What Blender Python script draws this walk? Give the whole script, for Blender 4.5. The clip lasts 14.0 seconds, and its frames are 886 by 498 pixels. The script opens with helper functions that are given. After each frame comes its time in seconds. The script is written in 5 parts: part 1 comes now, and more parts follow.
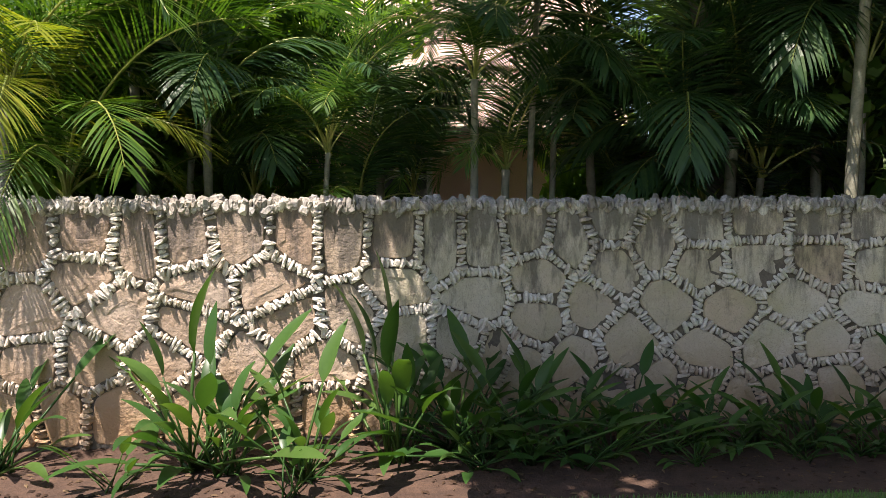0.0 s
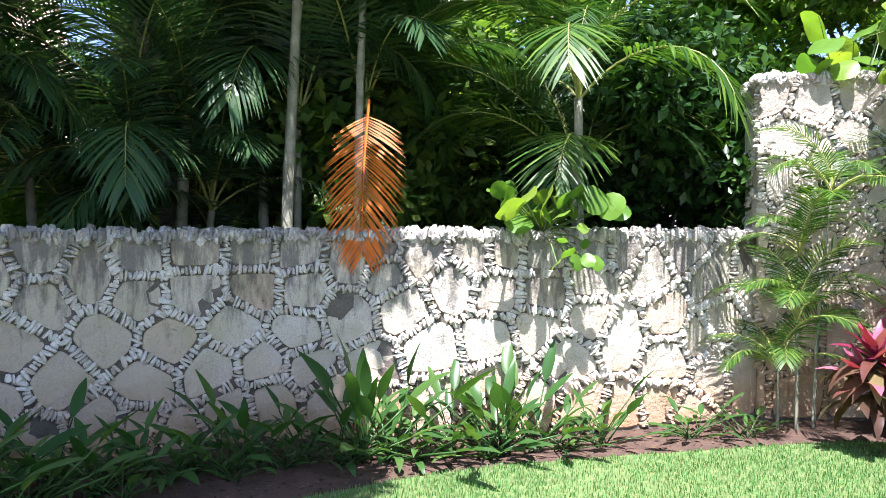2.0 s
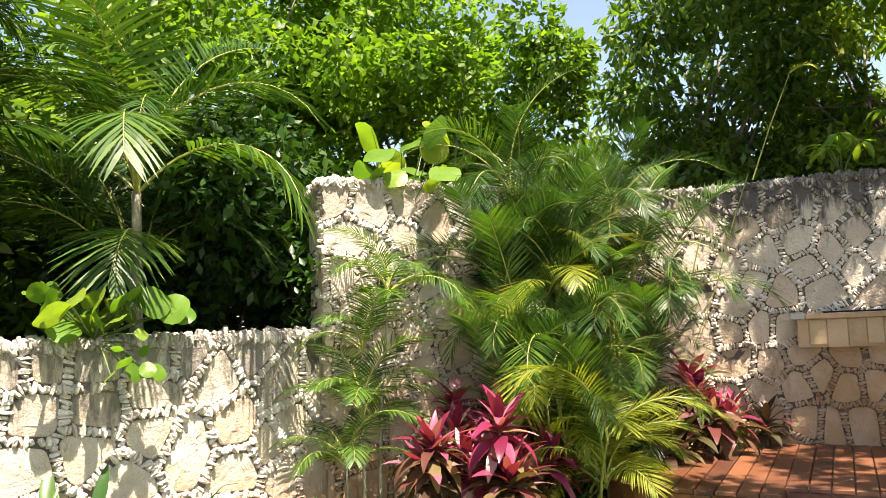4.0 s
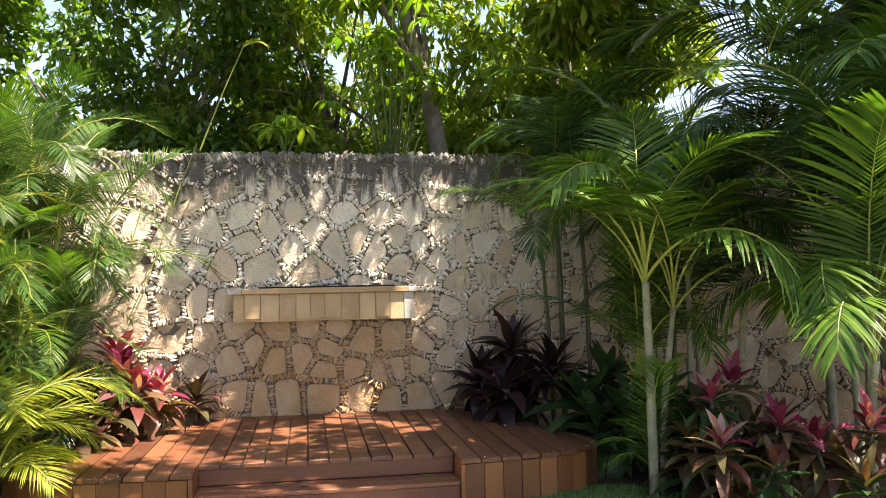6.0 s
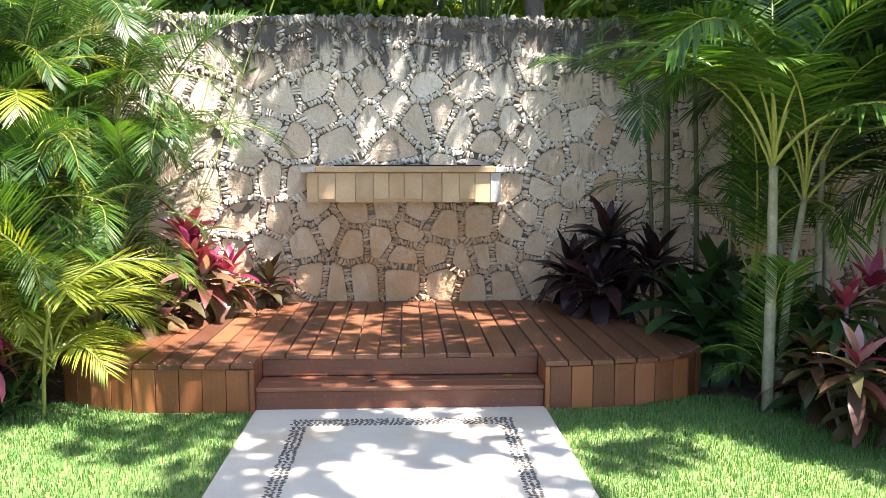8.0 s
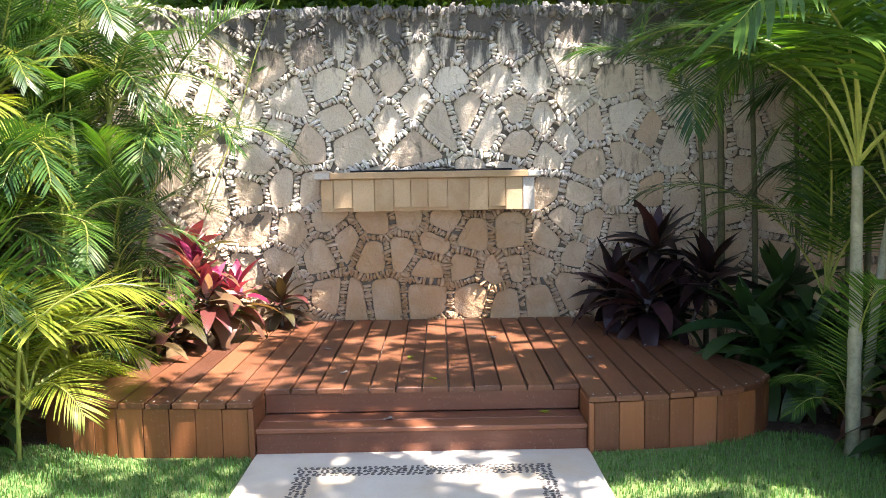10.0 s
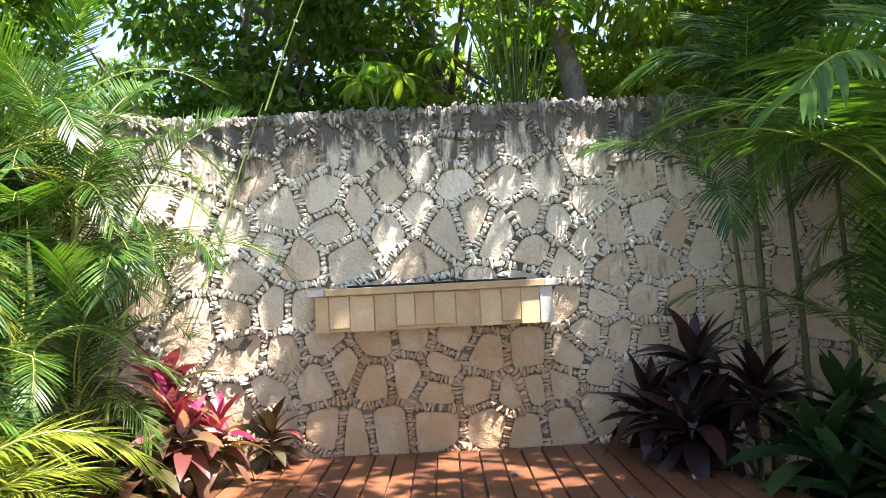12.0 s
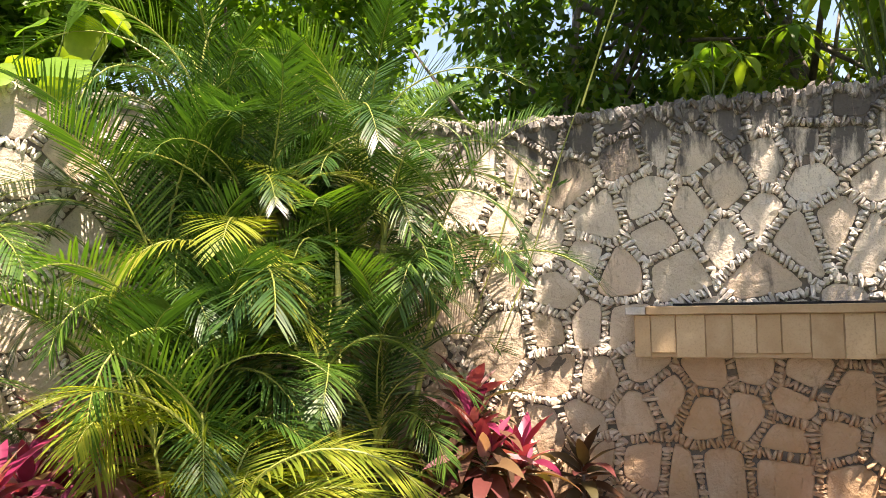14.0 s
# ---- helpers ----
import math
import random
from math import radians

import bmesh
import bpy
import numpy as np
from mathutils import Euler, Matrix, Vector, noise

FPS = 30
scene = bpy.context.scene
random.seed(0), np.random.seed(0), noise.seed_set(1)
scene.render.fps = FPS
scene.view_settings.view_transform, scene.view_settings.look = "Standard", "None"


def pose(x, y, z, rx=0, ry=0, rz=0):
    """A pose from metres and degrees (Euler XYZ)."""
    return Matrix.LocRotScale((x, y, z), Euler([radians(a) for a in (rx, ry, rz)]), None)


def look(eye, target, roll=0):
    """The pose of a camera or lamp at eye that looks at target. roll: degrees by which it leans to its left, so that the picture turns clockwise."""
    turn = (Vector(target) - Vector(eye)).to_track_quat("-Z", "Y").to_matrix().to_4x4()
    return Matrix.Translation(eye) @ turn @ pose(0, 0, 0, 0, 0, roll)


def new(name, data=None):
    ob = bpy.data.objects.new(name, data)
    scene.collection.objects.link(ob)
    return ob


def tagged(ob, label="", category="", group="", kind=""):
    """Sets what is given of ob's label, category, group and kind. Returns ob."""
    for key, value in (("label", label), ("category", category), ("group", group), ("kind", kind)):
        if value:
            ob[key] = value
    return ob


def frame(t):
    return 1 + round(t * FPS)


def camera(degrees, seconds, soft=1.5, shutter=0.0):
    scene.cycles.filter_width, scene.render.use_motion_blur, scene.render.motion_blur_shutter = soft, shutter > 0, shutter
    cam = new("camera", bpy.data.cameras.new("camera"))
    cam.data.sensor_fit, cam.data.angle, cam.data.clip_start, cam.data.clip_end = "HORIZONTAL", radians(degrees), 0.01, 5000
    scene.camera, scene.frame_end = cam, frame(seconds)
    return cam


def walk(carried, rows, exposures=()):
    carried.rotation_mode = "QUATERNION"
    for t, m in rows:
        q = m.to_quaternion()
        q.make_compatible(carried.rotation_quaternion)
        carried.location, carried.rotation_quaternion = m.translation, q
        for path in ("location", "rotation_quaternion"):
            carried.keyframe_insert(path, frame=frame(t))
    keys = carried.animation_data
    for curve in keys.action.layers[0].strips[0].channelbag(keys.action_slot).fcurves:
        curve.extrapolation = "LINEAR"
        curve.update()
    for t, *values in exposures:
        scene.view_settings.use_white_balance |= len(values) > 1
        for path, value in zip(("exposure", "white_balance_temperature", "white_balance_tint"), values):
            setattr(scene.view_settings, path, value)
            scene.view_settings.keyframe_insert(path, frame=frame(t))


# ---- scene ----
cam = camera(57.0, 14.0, soft=0.35)
# seconds, x, y, z, pitch, lean, heading
ROWS = [
    (0.0, 0.019, -0.022, 1.544, -2.94, -0.14, -0.64),
    (0.5, 0.154, -0.059, 1.537, -2.93, 0.13, -9.79),
    (1.0, 0.299, -0.097, 1.540, -2.71, 0.28, -18.96),
    (1.5, 0.433, -0.125, 1.536, -2.24, 0.37, -27.73),
    (2.0, 0.468, -0.149, 1.525, -0.69, -0.15, -34.35),
    (4.5, 0.862, 0.076, 1.565, 5.69, -1.70, -73.46),
    (5.0, 1.021, -0.115, 1.557, 5.01, -0.64, -83.51),
    (5.5, 1.063, -0.221, 1.548, 3.64, -1.09, -93.26),
    (6.0, 1.181, -0.248, 1.543, 2.65, -1.16, -99.51),
    (6.5, 1.402, -0.215, 1.542, 2.32, -1.29, -100.21),
    (7.0, 1.575, -0.183, 1.535, -0.29, -1.71, -99.26),
    (7.5, 1.713, -0.257, 1.516, -3.51, -1.04, -96.53),
    (8.0, 1.883, -0.418, 1.526, -5.52, 0.03, -92.72),
    (10.5, 2.730, -0.542, 1.564, -4.67, -1.25, -89.39),
    (11.0, 2.884, -0.578, 1.556, -1.94, -0.63, -88.51),
    (11.5, 3.093, -0.528, 1.549, 1.20, -1.46, -89.15),
    (12.0, 3.282, -0.511, 1.539, 2.61, -2.95, -89.98),
    (12.5, 3.416, -0.587, 1.532, 3.63, -1.97, -86.89),
    (13.0, 3.600, -0.683, 1.557, 4.67, -0.61, -78.99),
    (13.5, 3.735, -0.677, 1.543, 3.53, -0.65, -72.65),
    (14.0, 3.969, -0.583, 1.547, 4.38, -0.85, -65.89),
]
EXPOSURES = [(0.0, 1.14, 6800, 20), (0.5, 1.46, 6500, 19), (1.0, 1.68, 6100, 19), (2.0, 1.92, 5700, 22), (4.5, 1.8, 7600, 19), (5.0, 1.8, 7700, 19), (6.5, 2.36, 7200, 18), (8.0, 2.48, 6400, 17), (11.0, 2.46, 6550, 19), (12.5, 2.44, 6400, 15), (13.5, 1.98, 7200, 20), (14.0, 1.95, 7500, 22)]
walk(cam, [(t, pose(x, y, z, 90 + pitch, 0, yaw) @ pose(0, 0, 0, 0, 0, lean)) for t, x, y, z, pitch, lean, yaw in ROWS], EXPOSURES)

# ---- daylight ----
SUN_WAY = Vector((-0.26, -0.36, 1.0)).normalized()
world = bpy.data.worlds.new("sky")
scene.world = world
world.use_nodes = True
wn = world.node_tree.nodes
sky = wn.new("ShaderNodeTexSky")
sky.sky_type = "NISHITA"
sky.sun_disc = False
sky.sun_elevation = math.asin(SUN_WAY.z)
sky.sun_rotation = math.atan2(SUN_WAY.x, SUN_WAY.y)
wn["Background"].inputs["Strength"].default_value = 0.092
world.node_tree.links.new(sky.outputs[0], wn["Background"].inputs["Color"])
sun = new("sun", bpy.data.lights.new("sun", "SUN"))
sun.data.energy, sun.data.angle, sun.data.color = 5.0, radians(0.55), (1.0, 0.95, 0.86)
sun.matrix_world = look(SUN_WAY * 30, (0, 0, 0))


# ---- materials ----
def ramp(nt, fac, stops):
    n = nt.nodes.new("ShaderNodeValToRGB")
    el = n.color_ramp.elements
    while len(el) < len(stops):
        el.new(0.5)
    for e, (p, c) in zip(el, stops):
        e.position, e.color = p, (*c, 1)
    nt.links.new(fac, n.inputs[0])
    return n.outputs[0]


def noise_at(nt, vec, scale, detail=5, rough=0.6):
    n = nt.nodes.new("ShaderNodeTexNoise")
    n.inputs["Scale"].default_value, n.inputs["Detail"].default_value, n.inputs["Roughness"].default_value = scale, detail, rough
    nt.links.new(vec, n.inputs["Vector"])
    return n.outputs["Fac"]


def place(nt, stretch=(1, 1, 1)):
    g = nt.nodes.new("ShaderNodeNewGeometry")
    m = nt.nodes.new("ShaderNodeMapping")
    m.inputs["Scale"].default_value = stretch
    nt.links.new(g.outputs["Position"], m.inputs["Vector"])
    return m.outputs[0]


def calc(nt, op, a, b=0.0, clamp=False):
    n = nt.nodes.new("ShaderNodeMath")
    n.operation, n.use_clamp = op, clamp
    for k, v in enumerate((a, b)):
        if isinstance(v, (int, float)):
            n.inputs[k].default_value = v
        else:
            nt.links.new(v, n.inputs[k])
    return n.outputs[0]


def blend(nt, fac, a, b, mode="MIX"):
    n = nt.nodes.new("ShaderNodeMix")
    n.data_type, n.blend_type = "RGBA", mode
    for k, v in ((0, fac), (6, a), (7, b)):
        if isinstance(v, (int, float)):
            n.inputs[k].default_value = v
        elif isinstance(v, tuple):
            n.inputs[k].default_value = (*v, 1)
        else:
            nt.links.new(v, n.inputs[k])
    return n.outputs[2]


def band(nt, lo, hi, axis="Z"):
    """0 below lo, 1 above hi along an axis of the world."""
    g = nt.nodes.new("ShaderNodeNewGeometry")
    s = nt.nodes.new("ShaderNodeSeparateXYZ")
    nt.links.new(g.outputs["Position"], s.inputs[0])
    n = nt.nodes.new("ShaderNodeMapRange")
    nt.links.new(s.outputs[axis], n.inputs[0])
    n.inputs[1].default_value, n.inputs[2].default_value = lo, hi
    return n.outputs[0]


def start(name):
    m = bpy.data.materials.new(name)
    m.use_nodes = True
    nt = m.node_tree
    return m, nt, nt.nodes["Principled BSDF"]


def finish(nt, bsdf, colour, rough=0.8, height=None, strength=0.4, dist=0.01):
    nt.links.new(colour, bsdf.inputs["Base Color"])
    if isinstance(rough, (int, float)):
        bsdf.inputs["Roughness"].default_value = rough
    else:
        nt.links.new(rough, bsdf.inputs["Roughness"])
    if height is not None:
        b = nt.nodes.new("ShaderNodeBump")
        b.inputs["Strength"].default_value, b.inputs["Distance"].default_value = strength, dist
        nt.links.new(height, b.inputs["Height"])
        nt.links.new(b.outputs[0], bsdf.inputs["Normal"])


def chance(nt, island=False):
    if island:
        return nt.nodes.new("ShaderNodeNewGeometry").outputs["Random Per Island"]
    return nt.nodes.new("ShaderNodeObjectInfo").outputs["Random"]


def leaf_material(name, stops, island=True, gloss=0.45, through_light=0.35, grain=30):
    """Foliage: colour varies from leaf to leaf, light shines through."""
    m, nt, bsdf = start(name)
    c = ramp(nt, chance(nt, island), stops)
    vec = place(nt)
    c = blend(nt, calc(nt, "MULTIPLY", noise_at(nt, vec, 2.5, 3), 0.5), c, stops[0][1])
    c = blend(nt, calc(nt, "MULTIPLY", noise_at(nt, vec, grain, 2), 0.35), c, tuple(0.55 * x for x in stops[0][1]))
    finish(nt, bsdf, c, gloss)
    bsdf.inputs["Specular IOR Level"].default_value = 0.3
    tr = nt.nodes.new("ShaderNodeBsdfTranslucent")
    warm = blend(nt, 1.0, c, (1.0, 1.0, 0.45), "MULTIPLY")
    nt.links.new(blend(nt, 1.0, warm, (1.6, 1.7, 1.2), "MULTIPLY"), tr.inputs["Color"])
    mix = nt.nodes.new("ShaderNodeMixShader")
    mix.inputs[0].default_value = through_light
    nt.links.new(bsdf.outputs[0], mix.inputs[1])
    nt.links.new(tr.outputs[0], mix.inputs[2])
    nt.links.new(mix.outputs[0], nt.nodes["Material Output"].inputs["Surface"])
    return m


def stone_material(name, stops, island, top, splash_shade, dark=0.92, reach=0.85, least=0.58, tint=(0.36, 0.29, 0.21), wear=0.55, ruddy=0.0):
    """Pale limestone: black algae down from the top, red soil splashed up from its foot, the spout's tan shade painted
    in.
    """
    m, nt, bsdf = start(name)
    vec = place(nt)
    c = ramp(nt, chance(nt, island), stops)
    grain = noise_at(nt, vec, 38, 6)
    c = blend(nt, calc(nt, "MULTIPLY", grain, wear), c, (0.25, 0.22, 0.18))
    cloudy = noise_at(nt, vec, 3.2, 5)
    c = blend(nt, calc(nt, "MULTIPLY", calc(nt, "SUBTRACT", cloudy, 0.42, True), 2.2, True), c, tint)
    if ruddy:
        # the older stretch towards -x is laid in rough red-brown stones
        old = calc(nt, "SUBTRACT", 1.0, band(nt, -0.75, -0.25, "X"))
        c = blend(nt, calc(nt, "MULTIPLY", old, calc(nt, "MULTIPLY", calc(nt, "ADD", cloudy, 0.35), ruddy), True), c, (0.36, 0.235, 0.165))
    pits = noise_at(nt, vec, 120, 2)
    c = blend(nt, calc(nt, "MULTIPLY", calc(nt, "SUBTRACT", pits, 0.54, True), 3.0, True), c, (0.20, 0.175, 0.145))
    runs = noise_at(nt, place(nt, (5, 5, 1.3)), 1.9, 8, 0.7)
    edge = calc(nt, "MULTIPLY", band(nt, top - reach, top), 0.33)
    soot = calc(nt, "MULTIPLY", calc(nt, "SUBTRACT", calc(nt, "ADD", runs, edge), least, True), 6.5, True)
    flank = calc(nt, "SUBTRACT", 1.0, calc(nt, "MULTIPLY", band(nt, 1.2, 2.6, "Y"), 0.6 if top > 2 else 0.0))
    c = blend(nt, calc(nt, "MULTIPLY", calc(nt, "MULTIPLY", soot, dark), flank), c, (0.055, 0.052, 0.05))
    # soil splash at the foot; on the tall wall also painted tan shade
    low = calc(nt, "SUBTRACT", 1.0, band(nt, splash_shade * 0.2, splash_shade * 1.3))
    low = calc(nt, "MULTIPLY", low, calc(nt, "ADD", cloudy, 0.25), True)
    if top > 2:
        # tan shade below the spout, with the deck's bounce, painted into the colour
        shady = calc(nt, "MULTIPLY", band(nt, -2.1, -0.9, "Y"), calc(nt, "SUBTRACT", 1.0, band(nt, 0.2, 1.1, "Y")))
        shady = calc(nt, "MULTIPLY", shady, calc(nt, "SUBTRACT", 1.0, band(nt, 1.0, 1.5)))
        low = calc(nt, "MAXIMUM", low, calc(nt, "MULTIPLY", shady, calc(nt, "ADD", cloudy, 0.35), True))
    c = blend(nt, calc(nt, "MULTIPLY", low, 1.1, True), c, (0.42, 0.265, 0.14))
    h = calc(nt, "ADD", calc(nt, "MULTIPLY", cloudy, 1.0), calc(nt, "MULTIPLY", grain, 0.35))
    finish(nt, bsdf, c, 0.92, h, 0.9, 0.035)
    return m


def wood_material(name, stops, along="X"):
    m, nt, bsdf = start(name)
    st = {"X": (0.7, 14, 14), "Y": (14, 0.7, 14), "Z": (14, 14, 0.7)}[along]
    o = nt.nodes.new("ShaderNodeObjectInfo")
    g = nt.nodes.new("ShaderNodeNewGeometry")
    shift = nt.nodes.new("ShaderNodeVectorMath")
    shift.operation = "ADD"
    wide = nt.nodes.new("ShaderNodeVectorMath")
    wide.operation = "SCALE"
    nt.links.new(o.outputs["Location"], wide.inputs[0])
    wide.inputs["Scale"].default_value = 3.7
    nt.links.new(g.outputs["Position"], shift.inputs[0])
    nt.links.new(wide.outputs[0], shift.inputs[1])
    mp = nt.nodes.new("ShaderNodeMapping")
    mp.inputs["Scale"].default_value = st
    nt.links.new(shift.outputs[0], mp.inputs["Vector"])
    grain = noise_at(nt, mp.outputs[0], 4.0, 6, 0.65)
    c = ramp(nt, calc(nt, "ADD", calc(nt, "MULTIPLY", o.outputs["Random"], 0.55), calc(nt, "MULTIPLY", grain, 0.5)), stops)
    worn = noise_at(nt, place(nt), 2.2, 6)
    c = blend(nt, calc(nt, "MULTIPLY", calc(nt, "SUBTRACT", worn, 0.52, True), 1.7, True), c, (0.25, 0.105, 0.06))
    dust = noise_at(nt, place(nt), 60, 3)
    c = blend(nt, calc(nt, "MULTIPLY", calc(nt, "SUBTRACT", dust, 0.6, True), 2.5, True), c, (0.36, 0.24, 0.17))
    r = calc(nt, "ADD", 0.30, calc(nt, "MULTIPLY", worn, 0.35))
    finish(nt, bsdf, c, r, grain, 0.25, 0.004)
    return m


def plain_material(name, c1, c2, scale=8, rough=0.85, bump=0.4, dist=0.01, fine=60):
    m, nt, bsdf = start(name)
    vec = place(nt)
    a = noise_at(nt, vec, scale, 5)
    b = noise_at(nt, vec, fine, 4)
    c = blend(nt, ramp(nt, a, [(0.3, (0, 0, 0)), (0.7, (1, 1, 1))]), c1, c2)
    c = blend(nt, calc(nt, "MULTIPLY", calc(nt, "SUBTRACT", b, 0.45, True), 1.6, True), c, tuple(0.55 * x for x in c1))
    finish(nt, bsdf, c, rough, calc(nt, "ADD", a, calc(nt, "MULTIPLY", b, 0.4)), bump, dist)
    return m


STONE = [(0.0, (0.52, 0.43, 0.32)), (0.35, (0.64, 0.56, 0.44)), (0.8, (0.72, 0.65, 0.54)), (1.0, (0.55, 0.40, 0.27))]
CHIP = [(0.0, (0.58, 0.50, 0.41)), (0.35, (0.76, 0.71, 0.62)), (0.75, (0.85, 0.81, 0.74)), (1.0, (0.66, 0.54, 0.42))]
M_STONE_HIGH = stone_material("limestone of the tall wall", [(p, tuple(min(0.82, 1.06 * v) for v in c)) for p, c in STONE], False, 2.95, 1.45, 0.92, 0.8, 0.58, (0.42, 0.35, 0.27), 0.4)
M_STONE_LOW = stone_material("limestone of the low wall", STONE, False, 1.75, 0.5, 0.72, 1.1, 0.60, (0.40, 0.36, 0.20), 0.42, 0.75)
M_CHIP_HIGH = stone_material("wedge stones of the tall wall", CHIP, True, 2.95, 1.2, 0.85, 0.7, 0.62, (0.50, 0.42, 0.32), 0.35)
M_CHIP_LOW = stone_material("wedge stones of the low wall", CHIP, True, 1.75, 0.45, 0.6, 0.8, 0.62, (0.60, 0.55, 0.42), 0.32)
M_MORTAR = plain_material("old grey mortar", (0.095, 0.08, 0.063), (0.19, 0.16, 0.125), 6, 0.95, 0.8, 0.02)
M_DECK = wood_material("red-brown stained deck boards", [(0.15, (0.055, 0.020, 0.011)), (0.5, (0.125, 0.045, 0.020)), (0.85, (0.20, 0.078, 0.034))], "X")
M_FASCIA = wood_material("orange-brown stained fascia boards", [(0.15, (0.10, 0.034, 0.013)), (0.5, (0.19, 0.066, 0.021)), (0.85, (0.27, 0.10, 0.034))], "Z")
M_TREAD = wood_material("red-brown stained step boards", [(0.15, (0.065, 0.022, 0.012)), (0.5, (0.13, 0.044, 0.021)), (0.85, (0.19, 0.07, 0.032))], "Y")
def cut_stone():
    m, nt, bsdf = start("honey-coloured cut stone")
    vec = place(nt)
    c = ramp(nt, chance(nt), [(0.0, (0.38, 0.25, 0.13)), (0.5, (0.45, 0.31, 0.17)), (1.0, (0.52, 0.38, 0.22))])
    a, b = noise_at(nt, vec, 6, 6), noise_at(nt, vec, 70, 4)
    # lighter patches put sun spots into the stone's colour
    c = blend(nt, calc(nt, "MULTIPLY", calc(nt, "SUBTRACT", a, 0.45, True), 2.0, True), c, (0.52, 0.40, 0.25))
    c = blend(nt, calc(nt, "MULTIPLY", calc(nt, "SUBTRACT", b, 0.5, True), 2.0, True), c, (0.28, 0.19, 0.10))
    finish(nt, bsdf, c, 0.8, calc(nt, "ADD", a, calc(nt, "MULTIPLY", b, 0.5)), 0.45, 0.008)
    return m


M_SPOUT = cut_stone()
M_SPOUT_GREY = plain_material("grey weathered cut stone", (0.48, 0.45, 0.40), (0.58, 0.56, 0.52), 6, 0.85, 0.4, 0.008)
# near-black colour that stands for the shade inside the slot
M_SLOT = plain_material("black for the slot's shade", (0.010, 0.010, 0.010), (0.018, 0.016, 0.015), 9, 0.9)
def concrete():
    m, nt, bsdf = start("pale beige concrete paving")
    vec = place(nt)
    a, b, big_ = noise_at(nt, vec, 2.4, 6), noise_at(nt, vec, 90, 4), noise_at(nt, vec, 1.3, 4)
    c = blend(nt, ramp(nt, a, [(0.3, (0, 0, 0)), (0.7, (1, 1, 1))]), (0.46, 0.41, 0.34), (0.56, 0.52, 0.45))
    c = blend(nt, calc(nt, "MULTIPLY", calc(nt, "SUBTRACT", big_, 0.53, True), 3.5, True), c, (0.48, 0.34, 0.19))
    c = blend(nt, calc(nt, "MULTIPLY", calc(nt, "SUBTRACT", b, 0.55, True), 1.5, True), c, (0.30, 0.27, 0.23))
    finish(nt, bsdf, c, 0.85, calc(nt, "ADD", a, calc(nt, "MULTIPLY", b, 0.5)), 0.25, 0.004)
    return m


M_CONCRETE = concrete()
M_PEBBLE = plain_material("dark river pebble", (0.05, 0.042, 0.04), (0.12, 0.10, 0.085), 30, 0.5, 0.2)
M_SOIL = plain_material("dark red garden soil", (0.050, 0.028, 0.018), (0.11, 0.062, 0.040), 7, 0.95, 0.9, 0.03, 45)
M_TURF = plain_material("turf under the grass", (0.085, 0.125, 0.032), (0.15, 0.20, 0.06), 9, 0.9, 0.8, 0.02)
M_LITTER = leaf_material("dry brown litter", [(0.0, (0.035, 0.020, 0.013)), (0.6, (0.10, 0.058, 0.034)), (1.0, (0.28, 0.19, 0.11))], True, 0.9, 0.1)
M_DIRT = plain_material("leaf litter and earth", (0.05, 0.04, 0.028), (0.10, 0.075, 0.05), 4, 0.95, 0.8, 0.03)
M_GRASS = leaf_material("lawn grass", [(0.0, (0.085, 0.20, 0.05)), (0.5, (0.14, 0.28, 0.08)), (1.0, (0.24, 0.35, 0.13))], True, 0.5, 0.3)
M_PALM = leaf_material("areca palm frond", [(0.0, (0.032, 0.085, 0.014)), (0.5, (0.065, 0.145, 0.020)), (1.0, (0.16, 0.26, 0.034))], True, 0.4, 0.30)
# darker copy of the areca frond: the clumps' inner shade put into colour
M_PALM_DEEP = leaf_material("dark green areca frond with clump shade in its colour", [(0.0, (0.018, 0.052, 0.012)), (0.5, (0.034, 0.090, 0.018)), (1.0, (0.075, 0.155, 0.026))], True, 0.36, 0.26)
M_PALM_DARK = leaf_material("dark palm frond", [(0.0, (0.026, 0.068, 0.026)), (0.5, (0.046, 0.11, 0.036)), (1.0, (0.09, 0.16, 0.045))], True, 0.38, 0.32)
M_PALM_YELLOW = leaf_material("yellowing palm frond", [(0.0, (0.15, 0.21, 0.025)), (0.5, (0.26, 0.30, 0.035)), (1.0, (0.38, 0.36, 0.05))], True, 0.4, 0.4)
M_FROND_DEAD = leaf_material("orange dead frond", [(0.0, (0.55, 0.19, 0.015)), (0.4, (0.74, 0.16, 0.008)), (1.0, (0.88, 0.25, 0.012))], False, 0.5, 0.4)
M_SPEAR = plain_material("pale yellow folded leaf", (0.55, 0.50, 0.10), (0.68, 0.66, 0.30), 14, 0.5, 0.3)
M_RACHIS = plain_material("yellow-green palm stalk", (0.20, 0.25, 0.05), (0.32, 0.32, 0.07), 12, 0.5, 0.2)
M_TRUNK_PALM = plain_material("ringed grey-green palm stem", (0.17, 0.17, 0.11), (0.34, 0.33, 0.24), 9, 0.75, 0.5, 0.01)
M_STEM_DARK = plain_material("thin olive palm stem", (0.06, 0.065, 0.03), (0.13, 0.13, 0.06), 12, 0.6, 0.3)
M_BARK = plain_material("grey bark", (0.14, 0.115, 0.095), (0.27, 0.24, 0.21), 7, 0.9, 0.9, 0.03)
M_LEAF = leaf_material("bright tree leaf", [(0.0, (0.075, 0.16, 0.018)), (0.5, (0.13, 0.25, 0.028)), (1.0, (0.24, 0.35, 0.05))], True, 0.42, 0.5)
